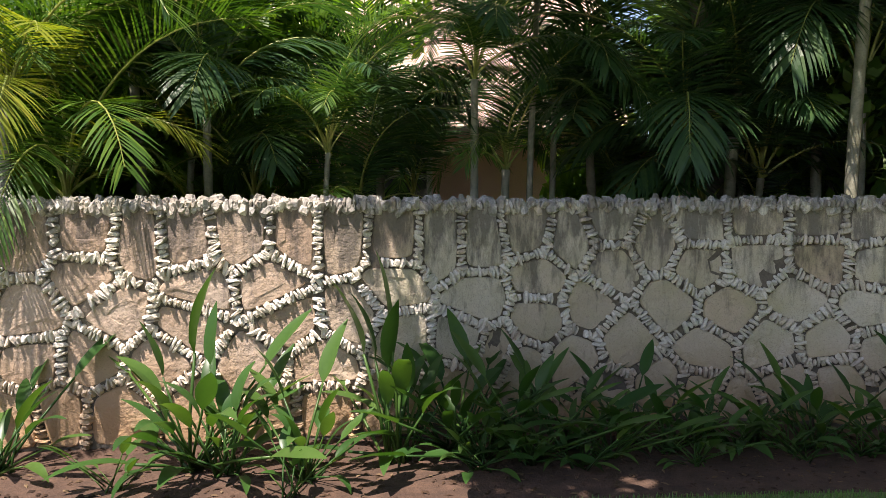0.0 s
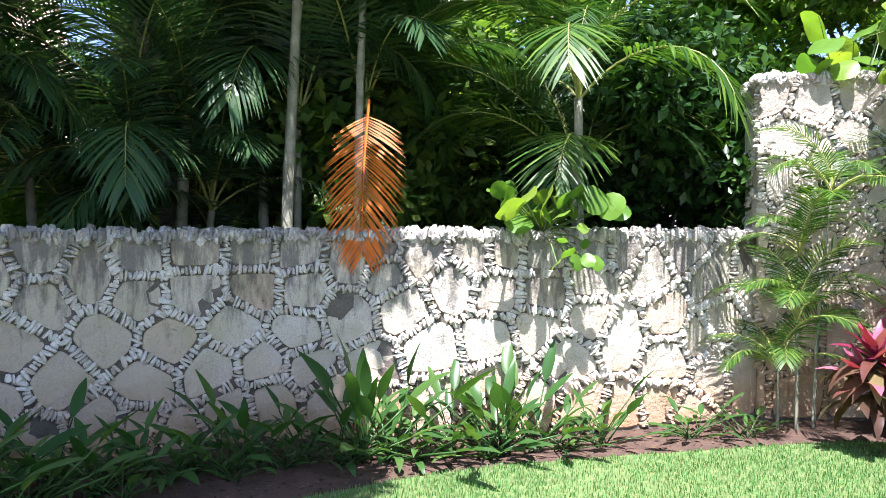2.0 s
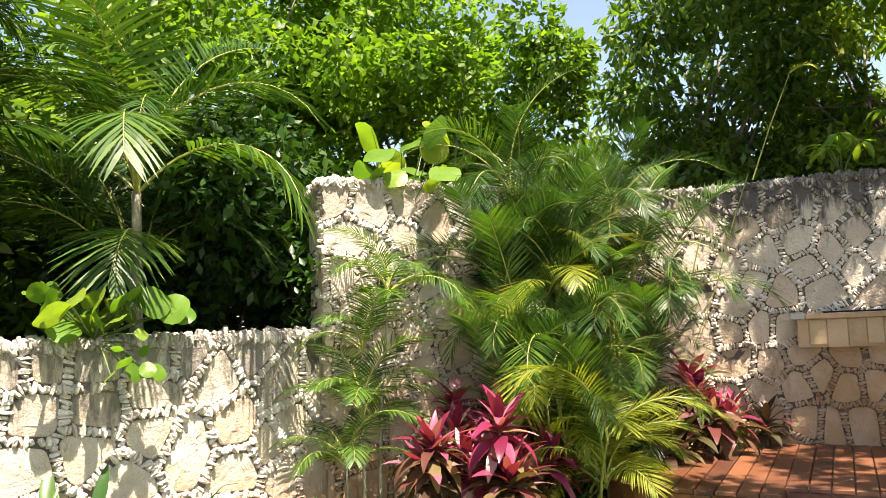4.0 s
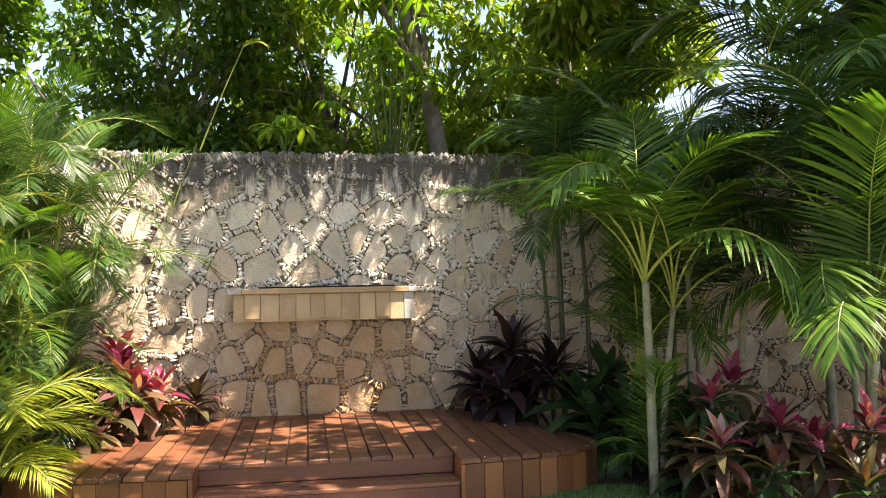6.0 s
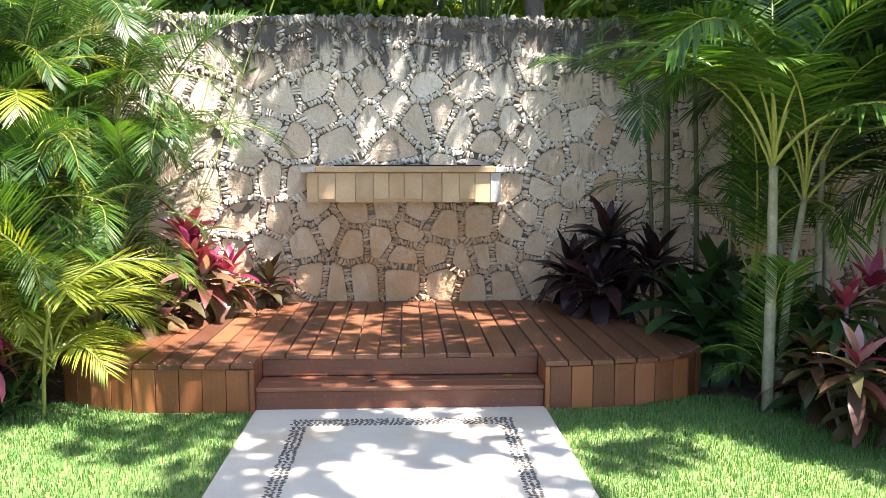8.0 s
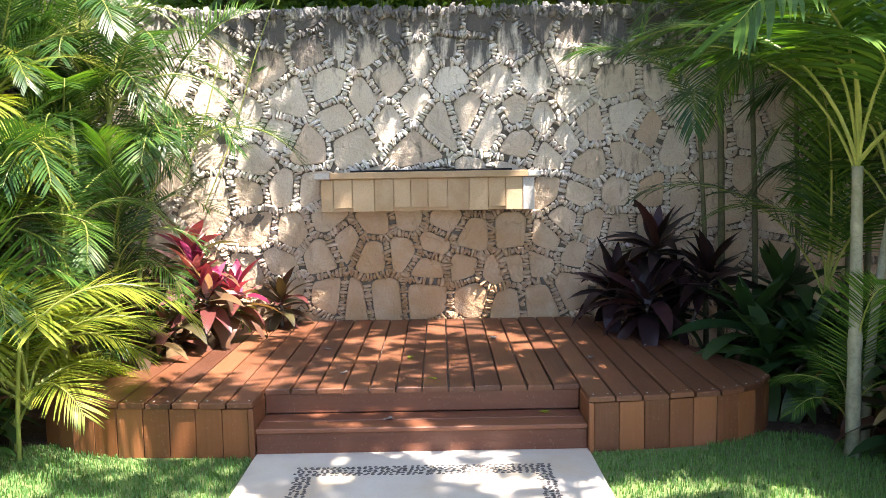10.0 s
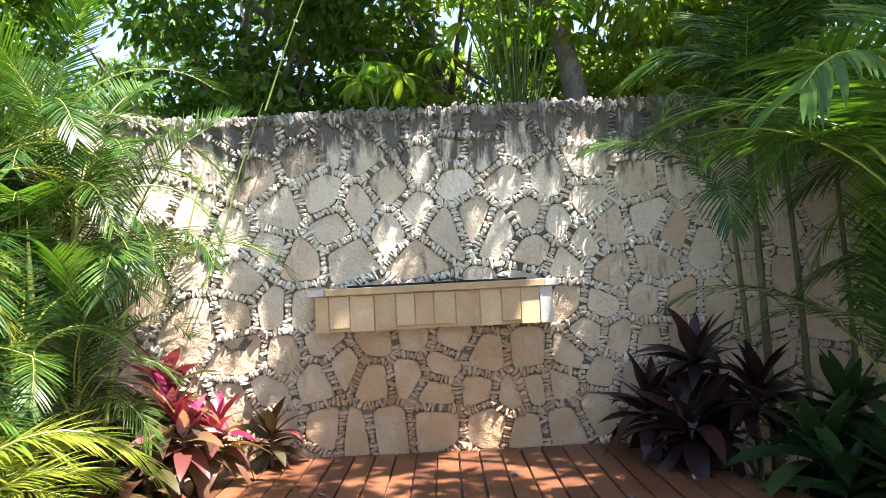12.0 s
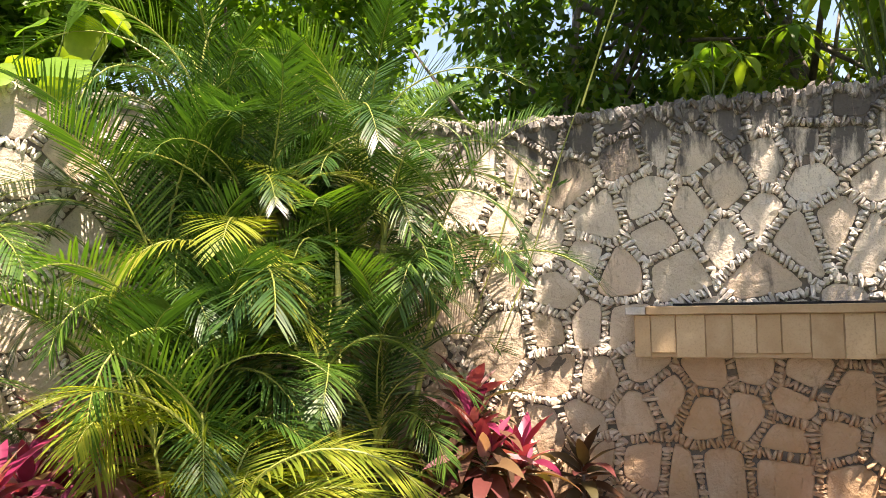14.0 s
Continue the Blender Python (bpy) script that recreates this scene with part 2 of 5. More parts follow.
M_LEAF_DARK = leaf_material("dark tree leaf", [(0.0, (0.050, 0.11, 0.024)), (0.5, (0.11, 0.205, 0.036)), (1.0, (0.23, 0.32, 0.06))], True, 0.42, 0.5)
M_LEAF_FINE = leaf_material("fine hanging tree leaf", [(0.0, (0.09, 0.16, 0.024)), (0.5, (0.20, 0.29, 0.042)), (1.0, (0.36, 0.40, 0.08))], True, 0.45, 0.5)
M_BROAD = leaf_material("broad round leaf", [(0.0, (0.09, 0.20, 0.025)), (0.5, (0.16, 0.29, 0.035)), (1.0, (0.30, 0.36, 0.05))], False, 0.4, 0.45)
M_STRAP = leaf_material("strap-shaped bed plant leaf", [(0.0, (0.030, 0.085, 0.020)), (0.5, (0.055, 0.13, 0.028)), (1.0, (0.11, 0.19, 0.04))], False, 0.35, 0.3)
M_STRAP_STALK = plain_material("green leaf stalk", (0.06, 0.11, 0.03), (0.13, 0.18, 0.05), 20, 0.5, 0.2)
M_CORD_PINK = leaf_material("pink cordyline leaf", [(0.0, (0.15, 0.016, 0.045)), (0.4, (0.34, 0.035, 0.11)), (0.7, (0.50, 0.14, 0.22)), (1.0, (0.60, 0.42, 0.38))], False, 0.32, 0.3)
M_CORD_DARK = leaf_material("maroon-green cordyline leaf", [(0.0, (0.080, 0.040, 0.028)), (0.4, (0.085, 0.090, 0.034)), (0.75, (0.17, 0.04, 0.045)), (1.0, (0.24, 0.20, 0.08))], False, 0.35, 0.28)
M_CORD_BLACK = leaf_material("dark purple cordyline leaf", [(0.0, (0.022, 0.014, 0.016)), (0.5, (0.040, 0.018, 0.022)), (1.0, (0.075, 0.028, 0.030))], False, 0.35, 0.2)
M_CORD_GREEN = leaf_material("dark green cordyline leaf", [(0.0, (0.020, 0.050, 0.018)), (0.5, (0.035, 0.075, 0.024)), (1.0, (0.075, 0.12, 0.04))], False, 0.35, 0.25)
M_STUCCO = plain_material("pink stucco", (0.62, 0.36, 0.28), (0.70, 0.43, 0.34), 1.5, 0.9, 0.2)
M_THATCH = plain_material("sun-bleached thatch", (0.46, 0.31, 0.23), (0.66, 0.47, 0.37), 9, 0.95, 0.6)
M_DARK_GLASS, _nt, _b = start("dark window glass")
_b.inputs["Base Color"].default_value, _b.inputs["Roughness"].default_value = (0.03, 0.035, 0.04, 1), 0.08


# ---- small helpers ----
def part(name, bm, material, parent, label=""):
    """Links a bmesh (or mesh data) as one mesh object under a thing or part."""
    if isinstance(bm, bpy.types.Mesh):
        me = bm
    else:
        me = bpy.data.meshes.new(name)
        bm.to_mesh(me)
        bm.free()
    if material and not me.materials:
        me.materials.append(material)
    ob = new(name, me)
    ob.parent = parent
    if label:
        tagged(ob, label)
    return ob


def mesh_of(name, verts, faces, material, smooth=False):
    me = bpy.data.meshes.new(name)
    me.from_pydata([tuple(v) for v in verts], [], faces)
    me.materials.append(material)
    if smooth:
        me.shade_smooth()
    me.update()
    return me


def box_bm(x0, x1, y0, y1, z0, z1, bevel=0.004):
    bm = bmesh.new()
    bmesh.ops.create_cube(bm, size=1)
    for v in bm.verts:
        v.co = Vector(((x0 + x1) / 2 + v.co.x * (x1 - x0), (y0 + y1) / 2 + v.co.y * (y1 - y0), (z0 + z1) / 2 + v.co.z * (z1 - z0)))
    if bevel:
        bmesh.ops.bevel(bm, geom=bm.edges[:], offset=bevel, segments=1, affect="EDGES")
    return bm


def tube(points, radii, sides=6):
    """Vertices and faces of a round tapered limb along points."""
    vs, fs = [], []
    pts = [Vector(p) for p in points]
    for i, p in enumerate(pts):
        d = (pts[min(i + 1, len(pts) - 1)] - pts[max(i - 1, 0)]).normalized()
        a = d.cross(Vector((0.31, 0.95, 0.05))).normalized()
        b = d.cross(a)
        for k in range(sides):
            w = 2 * math.pi * k / sides
            vs.append(p + (a * math.cos(w) + b * math.sin(w)) * radii[i])
    for i in range(len(pts) - 1):
        for k in range(sides):
            q = (k + 1) % sides
            fs.append((i * sides + k, i * sides + q, (i + 1) * sides + q, (i + 1) * sides + k))
    fs.append(tuple(range(sides))[::-1])
    fs.append(tuple((len(pts) - 1) * sides + k for k in range(sides)))
    return vs, fs


def joined(pieces):
    vs, fs = [], []
    for v, f in pieces:
        o = len(vs)
        vs += list(v)
        fs += [tuple(i + o for i in q) for q in f]
    return vs, fs


# ---- ground ----
def sheet(name, outline, z, material, label, cuts=0):
    bm = bmesh.new()
    bm.faces.new([bm.verts.new((x, y, z)) for x, y in outline])
    if cuts:
        bmesh.ops.triangulate(bm, faces=bm.faces[:])
    me = bpy.data.meshes.new(name)
    bm.to_mesh(me)
    bm.free()
    me.materials.append(material)
    return tagged(new(name, me), label, name.split("_")[0], kind="structure")


big = 400
sheet("ground", [(-big, -big), (big, -big), (big, big), (-big, big)], -0.03, M_DIRT, "brown earth and leaf litter under the garden")


def curve_points(points, n=12):
    """Catmull-Rom through plan points."""
    P = [Vector(p) for p in points]
    P = [2 * P[0] - P[1]] + P + [2 * P[-1] - P[-2]]
    out = []
    for i in range(1, len(P) - 2):
        for k in range(n):
            t = k / n
            a, b, c, d = P[i - 1], P[i], P[i + 1], P[i + 2]
            out.append(0.5 * ((2 * b) + (c - a) * t + (2 * a - 5 * b + 4 * c - d) * t * t + (3 * b - a - 3 * c + d) * t ** 3))
    out.append(P[-2])
    return out


LAWN_LEFT = curve_points([(-5.0, 3.6), (-2.0, 3.95), (1.0, 4.24), (2.4, 4.32), (3.5, 4.27), (4.35, 4.04), (5.3, 3.68), (6.5, 3.15), (7.15, 2.3), (7.3, 1.8)], 6)
LAWN_RIGHT = curve_points([(7.3, -2.4), (7.2, -2.66), (6.9, -2.95), (6.5, -3.45), (5.4, -4.5), (3.5, -5.6), (0.5, -6.4), (-5.0, -6.6)], 6)
lawn_outline = [(p.x, p.y) for p in LAWN_LEFT] + [(7.3, 1.0), (7.3, -1.5)] + [(p.x, p.y) for p in LAWN_RIGHT]
sheet("lawn", lawn_outline, -0.012, M_TURF, "short green lawn turf under tree shade", 1)
bed_left = [(p.x, p.y) for p in LAWN_LEFT] + [(9.6, 1.0), (9.6, 2.2), (7.0, 4.6), (4.5, 5.4), (2.0, 6.3), (-5.0, 6.0)]
sheet("soil_bed", bed_left, -0.018, M_SOIL, "bare dark red soil of the planting bed", 1)
bed_right = [(p.x, p.y) for p in LAWN_RIGHT] + [(-5.0, -8.5), (6.0, -8.0), (9.6, -5.0), (9.6, -1.0), (8.0, -1.0)]
sheet("soil_bed_shaded", bed_right, -0.018, M_SOIL, "shaded dark soil of the planting bed", 1)

PATH_Y0, PATH_Y1 = -1.325, 0.535
bm = box_bm(-9.0, 7.02, PATH_Y0, PATH_Y1, -0.10, 0.006, 0.006)
path = tagged(new("pavement"), "pale concrete garden path with inlaid pebble border", "path", kind="structure")
part("slab", bm, M_CONCRETE, path)


# ---- garden walls of fieldstone ----
class Line:
    """A plan line by arc length, with its inner side."""

    def __init__(self, points):
        self.p = points
        self.s = [0.0]
        for a, b in zip(points, points[1:]):
            self.s.append(self.s[-1] + (b - a).length)
        self.length = self.s[-1]

    def at(self, u):
        u = min(max(u, 0.0), self.length)
        k = int(np.searchsorted(self.s, u, side="right")) - 1
        k = min(max(k, 0), len(self.p) - 2)
        a, b = self.p[k], self.p[k + 1]
        d = (b - a).normalized()
        f = (u - self.s[k]) / max(self.s[k + 1] - self.s[k], 1e-9)
        # smooth the facing over neighbours
        k2, k0 = min(k + 1, len(self.p) - 2), max(k - 1, 0)
        d0 = (self.p[k0 + 1] - self.p[k0]).normalized()
        d2 = (self.p[k2 + 1] - self.p[k2]).normalized()
        dd = (d0.lerp(d, 0.5 + f / 2) if f < 0.5 else d.lerp(d2, f / 2)).normalized()
        return a.lerp(b, f), dd

    def put(self, u, v, out):
        p, d = self.at(u)
        return Vector((p.x + d.y * out, p.y - d.x * out, v))


def clip(poly, tags, px, py, nx, ny, tag):
    """Keeps the side of a convex polygon where (p - q) . n <= 0."""
    res, rt = [], []
    n = len(poly)
    for i in range(n):
        a, b = poly[i], poly[(i + 1) % n]
        da, db = (a[0] - px) * nx + (a[1] - py) * ny, (b[0] - px) * nx + (b[1] - py) * ny
        if da <= 0:
            res.append(a)
            rt.append(tags[i])
        if (da <= 0) != (db <= 0):
            t = da / (da - db)
            res.append((a[0] + (b[0] - a[0]) * t, a[1] + (b[1] - a[1]) * t))
            rt.append(tag if da <= 0 else tags[i])
    return res, rt


def round_off(poly, times=2):
    for k in range(times):
        c = (0.13, 0.25)[k % 2]
        out = []
        for i in range(len(poly)):
            a, b = poly[i], poly[(i + 1) % len(poly)]
            out.append((a[0] * (1 - c) + b[0] * c, a[1] * (1 - c) + b[1] * c))
            out.append((a[0] * c + b[0] * (1 - c), a[1] * c + b[1] * (1 - c)))
        poly = out
    return poly


CHIP_SHAPES = {}


def chip_shape(material, k):
    """A wedge stone: x across the joint, y along it, z outwards; about 1 long."""
    if (material.name, k) not in CHIP_SHAPES:
        rng = random.Random(70 + k)
        vs = []
        taper, skew, tip = rng.uniform(0.85, 1.1), rng.uniform(-0.7, 0.7), rng.uniform(-0.4, 0.4)
        for z, s in ((-0.4, 1.0), (0.4, 0.98), (1.0, 0.6)):
            for x, y in ((-0.5, -0.32), (-0.28, -0.5), (0.3, -0.48), (0.5, -0.25), (0.47, 0.3), (0.2, 0.5), (-0.3, 0.47), (-0.5, 0.25)):
                vs.append((x * s * taper + rng.uniform(-0.08, 0.08), y * s * (1 + skew * x) + rng.uniform(-0.1, 0.1), z + rng.uniform(-0.15, 0.15) + tip * x))
        fs = [(i, (i + 1) % 8, 8 + (i + 1) % 8, 8 + i) for i in range(8)] + [(8 + i, 8 + (i + 1) % 8, 16 + (i + 1) % 8, 16 + i) for i in range(8)] + [tuple(range(16, 24))]
        CHIP_SHAPES[(material.name, k)] = mesh_of("wedge_stone", vs, fs, material)
    return CHIP_SHAPES[(material.name, k)]


def stone_wall(name, label, points, height, cell_w, cell_h, joint, seed, m_stone, m_chip, near, centres=(), thick=0.34, chip=(0.02, 0.042), reach=(0.05, 0.085)):
    """Fieldstones set in mortar, with small wedge stones packed into the joints and along the top."""
    rng = random.Random(seed)
    line = Line(points)
    wall = tagged(new(name), label, "wall", kind="structure")
    # core
    n = max(2, int(line.length / 0.12))
    vs, fs = [], []
    for i in range(n + 1):
        u = line.length * i / n
        for v, o in ((-0.25, 0.0), (height, 0.0), (height, -thick), (-0.25, -thick)):
            vs.append(line.put(u, v, o))
    for i in range(n):
        for k in range(4):
            q = (k + 1) % 4
            fs.append((i * 4 + k, i * 4 + 4 + k, i * 4 + 4 + q, i * 4 + q))
    fs += [(0, 1, 2, 3), (n * 4 + 3, n * 4 + 2, n * 4 + 1, n * 4)]
    part("core", mesh_of("core", vs, fs, M_MORTAR), None, wall)
    # cells
    nx, ny = int(line.length / cell_w), max(2, round(height / cell_h))
    sx, sy = line.length / nx, height / ny
    seeds = []
    for j in range(ny):
        for i in range(nx):
            seeds.append(((i + 0.5 + (0.25 if j % 2 else -0.25) + rng.uniform(-0.44, 0.44)) * sx, (j + 0.5 + rng.uniform(-0.42, 0.42)) * sy))
    seeds = [q for q in seeds if rng.random() > 0.10 and all(abs(q[0] - c[0]) > 0.75 * cell_w or abs(q[1] - c[1]) > 0.75 * cell_h for c in centres)] + list(centres)
    kept = []
    for q in seeds[::-1]:
        # no two centres so close that no stone fits between them
        if all(math.hypot(q[0] - c[0], q[1] - c[1]) > 0.185 for c in kept):
            kept.append(q)
    seeds = kept
    joints = []
    for i, (cx, cy) in enumerate(seeds):
        poly = [(max(0, cx - 1.2), 0.0), (min(line.length, cx + 1.2), 0.0), (min(line.length, cx + 1.2), height), (max(0, cx - 1.2), height)]
        tags = [-1, -2, -3, -2]
        inner, it = poly[:], tags[:]
        for j, (qx, qy) in enumerate(seeds):
            if i == j or abs(qx - cx) > 3 * cell_w or abs(qy - cy) > 3 * cell_h:
                continue
            dx, dy = qx - cx, qy - cy
            d = math.hypot(dx, dy)
            poly, tags = clip(poly, tags, cx + dx / 2, cy + dy / 2, dx / d, dy / d, j)
            inner, it = clip(inner, it, cx + dx / 2 - dx / d * joint / 2, cy + dy / 2 - dy / d * joint / 2, dx / d, dy / d, j)
            if len(inner) < 3:
                break
        for k, t in enumerate(tags):
            if t > i:
                joints.append((poly[k], poly[(k + 1) % len(poly)]))
            elif t == -3:
                joints.append((poly[k], poly[(k + 1) % len(poly)]))
        if len(inner) < 3:
            continue
        ring = round_off(inner, 2)
        mx, my = sum(p[0] for p in ring) / len(ring), sum(p[1] for p in ring) / len(ring)
        base = line.put(mx, my, 0)
        proud = rng.uniform(0.004, 0.022)
        tilt, roll_ = rng.uniform(-0.03, 0.03), rng.uniform(-0.03, 0.03)
        vs, m = [], len(ring)
        for shrink, o in ((1.0, -0.02), (0.988, proud * 0.55), (0.945, proud), (0.5, proud + rng.uniform(-0.003, 0.006))):
            for (x, y) in ring:
                wob = 0.009 * noise.noise((x * 11, y * 11, seed))
                vs.append(line.put(mx + (x - mx) * shrink, my + (y - my) * shrink, o + wob + (x - mx) * tilt + (y - my) * roll_) - base)
        fs = [(r * m + k, r * m + (k + 1) % m, (r + 1) * m + (k + 1) % m, (r + 1) * m + k) for r in range(3) for k in range(m)] + [tuple(3 * m + k for k in range(m))]
        me = mesh_of("stone", vs, fs, m_stone)
        ob = part("stone", me, None, wall)
        ob.location = base
    # wedge stones in the joints
    picks, rest_v, rest_f = 0, [], []
    todo = []
    for (a, b) in joints:
        L = math.hypot(b[0] - a[0], b[1] - a[1])
        if L < 0.03:
            continue
        ang = math.atan2(b[1] - a[1], b[0] - a[0])
        w = 0.0
        lean = rng.uniform(-0.25, 0.25)
        while w < L - 0.01:
            t = rng.uniform(*chip)
            if rng.random() < 0.04:
                w += t
                continue
            u, v = a[0] + math.cos(ang) * (w + t / 2), a[1] + math.sin(ang) * (w + t / 2)
            todo.append((u, v, ang + math.pi / 2 + lean + rng.gauss(0, 0.28), rng.uniform(*reach) * rng.choice((0.7, 1.0, 1.0, 1.25)), t * rng.uniform(0.78, 1.08), rng.uniform(0.018, 0.050)))
            w += t
    # ragged row along the top
    u = 0.0
    while u < line.length:
        t = rng.uniform(0.022, 0.06)
        todo.append((u, height + rng.uniform(-0.04, 0.012), math.pi / 2 + rng.gauss(0, 0.45), rng.uniform(0.05, 0.12), t * rng.uniform(0.9, 1.4), rng.uniform(0.02, 0.06)))
        if rng.random() < 0.8:
            todo.append((u, height + 0.01, -9.0, rng.uniform(0.06, 0.14), t * 1.2, rng.uniform(0.015, 0.05)))
        u += t * rng.uniform(0.8, 1.2)
    for (u, v, ang, ln, t, pr) in todo:
        me = chip_shape(m_chip, rng.randrange(12))
        p, d = line.at(u)
        out, along, up = Vector((d.y, -d.x, 0)), Vector((d.x, d.y, 0)), Vector((0, 0, 1))
        if ang == -9.0:
            back = rng.uniform(0.03, thick - 0.04)
            ex, ey, ez = along * math.cos(pr * 40) + out * math.sin(pr * 40), out * math.cos(pr * 40) - along * math.sin(pr * 40), up
            ey = ez.cross(ex)
            mat4 = Matrix.Translation(line.put(u, v, -back)) @ Matrix((ex, ey, ez)).transposed().to_4x4() @ Matrix.Diagonal((ln, t * 1.4, pr + 0.01, 1))
        else:
            ex = along * math.cos(ang) + up * math.sin(ang)
            ey = out.cross(ex)
            mat4 = Matrix.Translation(line.put(u, v, 0.004)) @ Matrix((ex, ey, out)).transposed().to_4x4() @ Matrix.Diagonal((ln, t, pr, 1))
        if near[0] < u < near[1] and near[2] < v < near[3] and picks < 300:
            ob = part("wedge_stone", me, None, wall)
            ob.matrix_basis = mat4
            picks += 1
        else:
            o = len(rest_v)
            rest_v += [mat4 @ x.co for x in me.vertices]
            rest_f += [tuple(i + o for i in pl.vertices) for pl in me.polygons]
    tagged(part("wedge_stones", mesh_of("wedge_stones", rest_v, rest_f, m_chip), None, wall), kind="stuff")
    return wall, line


LOW_LINE = curve_points([(-6.0, 4.9), (-3.2, 5.12), (-1.07, 5.36), (-0.3, 5.50), (0.6, 5.80), (1.5, 5.90), (2.5, 5.78), (3.3, 5.48), (4.05, 4.98), (5.1, 4.52), (6.65, 4.13)], 8)
HIGH_LINE = [Vector((6.96, 4.44)), Vector((6.62, 4.07))] + curve_points([(6.60, 4.05), (7.3, 3.52), (8.1, 2.85), (8.95, 2.12), (9.42, 1.55), (9.5, 0.9), (9.5, -0.3), (9.5, -1.5), (9.53, -2.6), (9.55, -3.8), (9.3, -4.8), (8.6, -5.8), (7.4, -6.9), (5.0, -8.0)], 8)


# ---- the stone spout on the tall wall ----
def build_spout():
    spout = tagged(new("fountain_spout"), "honey-coloured cut stone water spout box on the wall, grey ends", "fountain")
    x0, x1, y0, y1, z0, z1 = 9.30, 9.52, -1.30, 0.46, 1.235, 1.505
    part("core", box_bm(x0 + 0.015, x1, y0 + 0.015, y1 - 0.015, z0 + 0.004, z1, 0), M_SPOUT, spout)
    cuts = [y1, 0.355, 0.20, 0.02, -0.14, -0.28, -0.42, -0.58, -0.76, -0.92, -1.06, -1.20, y0]
    rng = random.Random(4)
    for a, b in zip(cuts, cuts[1:]):
        end = b == y0 or a == y1
        o = rng.uniform(0, 0.004)
        part("stone_tile", box_bm(x0 - o, x0 + 0.02, b + 0.0028, a - 0.0028, z0 + (0.03 if rng.random() < 0.3 and not end else 0), z1 - 0.002, 0.003), M_SPOUT_GREY if b == y0 else M_SPOUT, spout)
    for y in (y0, y1 - 0.016):
        part("side_slab", box_bm(x0 + 0.021, x1, y, y + 0.016, z0, z1 - 0.002, 0.003), M_SPOUT_GREY, spout)
    part("cap_slab", box_bm(x0 - 0.03, x0 + 0.06, y0 + 0.06, y1 - 0.08, z1, z1 + 0.055, 0.006), M_SPOUT, spout, "smooth tan lip slab")
    for a, b in ((y0 - 0.05, y0 + 0.058), (y1 - 0.078, y1 + 0.05)):
        part("cap_end", box_bm(x0 - 0.025, x1, a, b, z1, z1 + 0.05, 0.006), M_SPOUT_GREY, spout, "grey weathered cap end")
    part("basin", box_bm(x0 + 0.06, x1, y0 + 0.06, y1 - 0.08, z1 - 0.001, z1 + 0.012, 0), M_PEBBLE, spout, "dark wet basin behind the lip")
    # solid black strip in place of the slot's shaded opening
    part("slot", box_bm(9.37, 9.56, -1.12, 0.22, 1.545, 1.576, 0.002), M_SLOT, spout, "black strip for the shade in the water slot above the lip")
    return spout


build_spout()


# ---- the timber deck ----
FRONT = [(-2.50, 7.42), (-2.36, 7.22), (-2.15, 7.10), (-1.75, 7.03), (-1.315, 6.99)]
FRONT_LEFT = [(0.53, 6.99), (1.34, 7.04), (1.60, 7.13), (1.86, 7.32)]


def front_x(y):
    if -1.315 < y < 0.53:
        return 7.27
    return float(np.interp(y, [p[0] for p in FRONT + FRONT_LEFT], [p[1] for p in FRONT + FRONT_LEFT]))


def back_x(y):
    if y > 1.2:
        return float(np.interp(y, [1.2, 1.86], [9.2, 7.5]))
    if y < -1.9:
        return float(np.interp(y, [-2.5, -1.9], [7.6, 9.3]))
    return 9.46


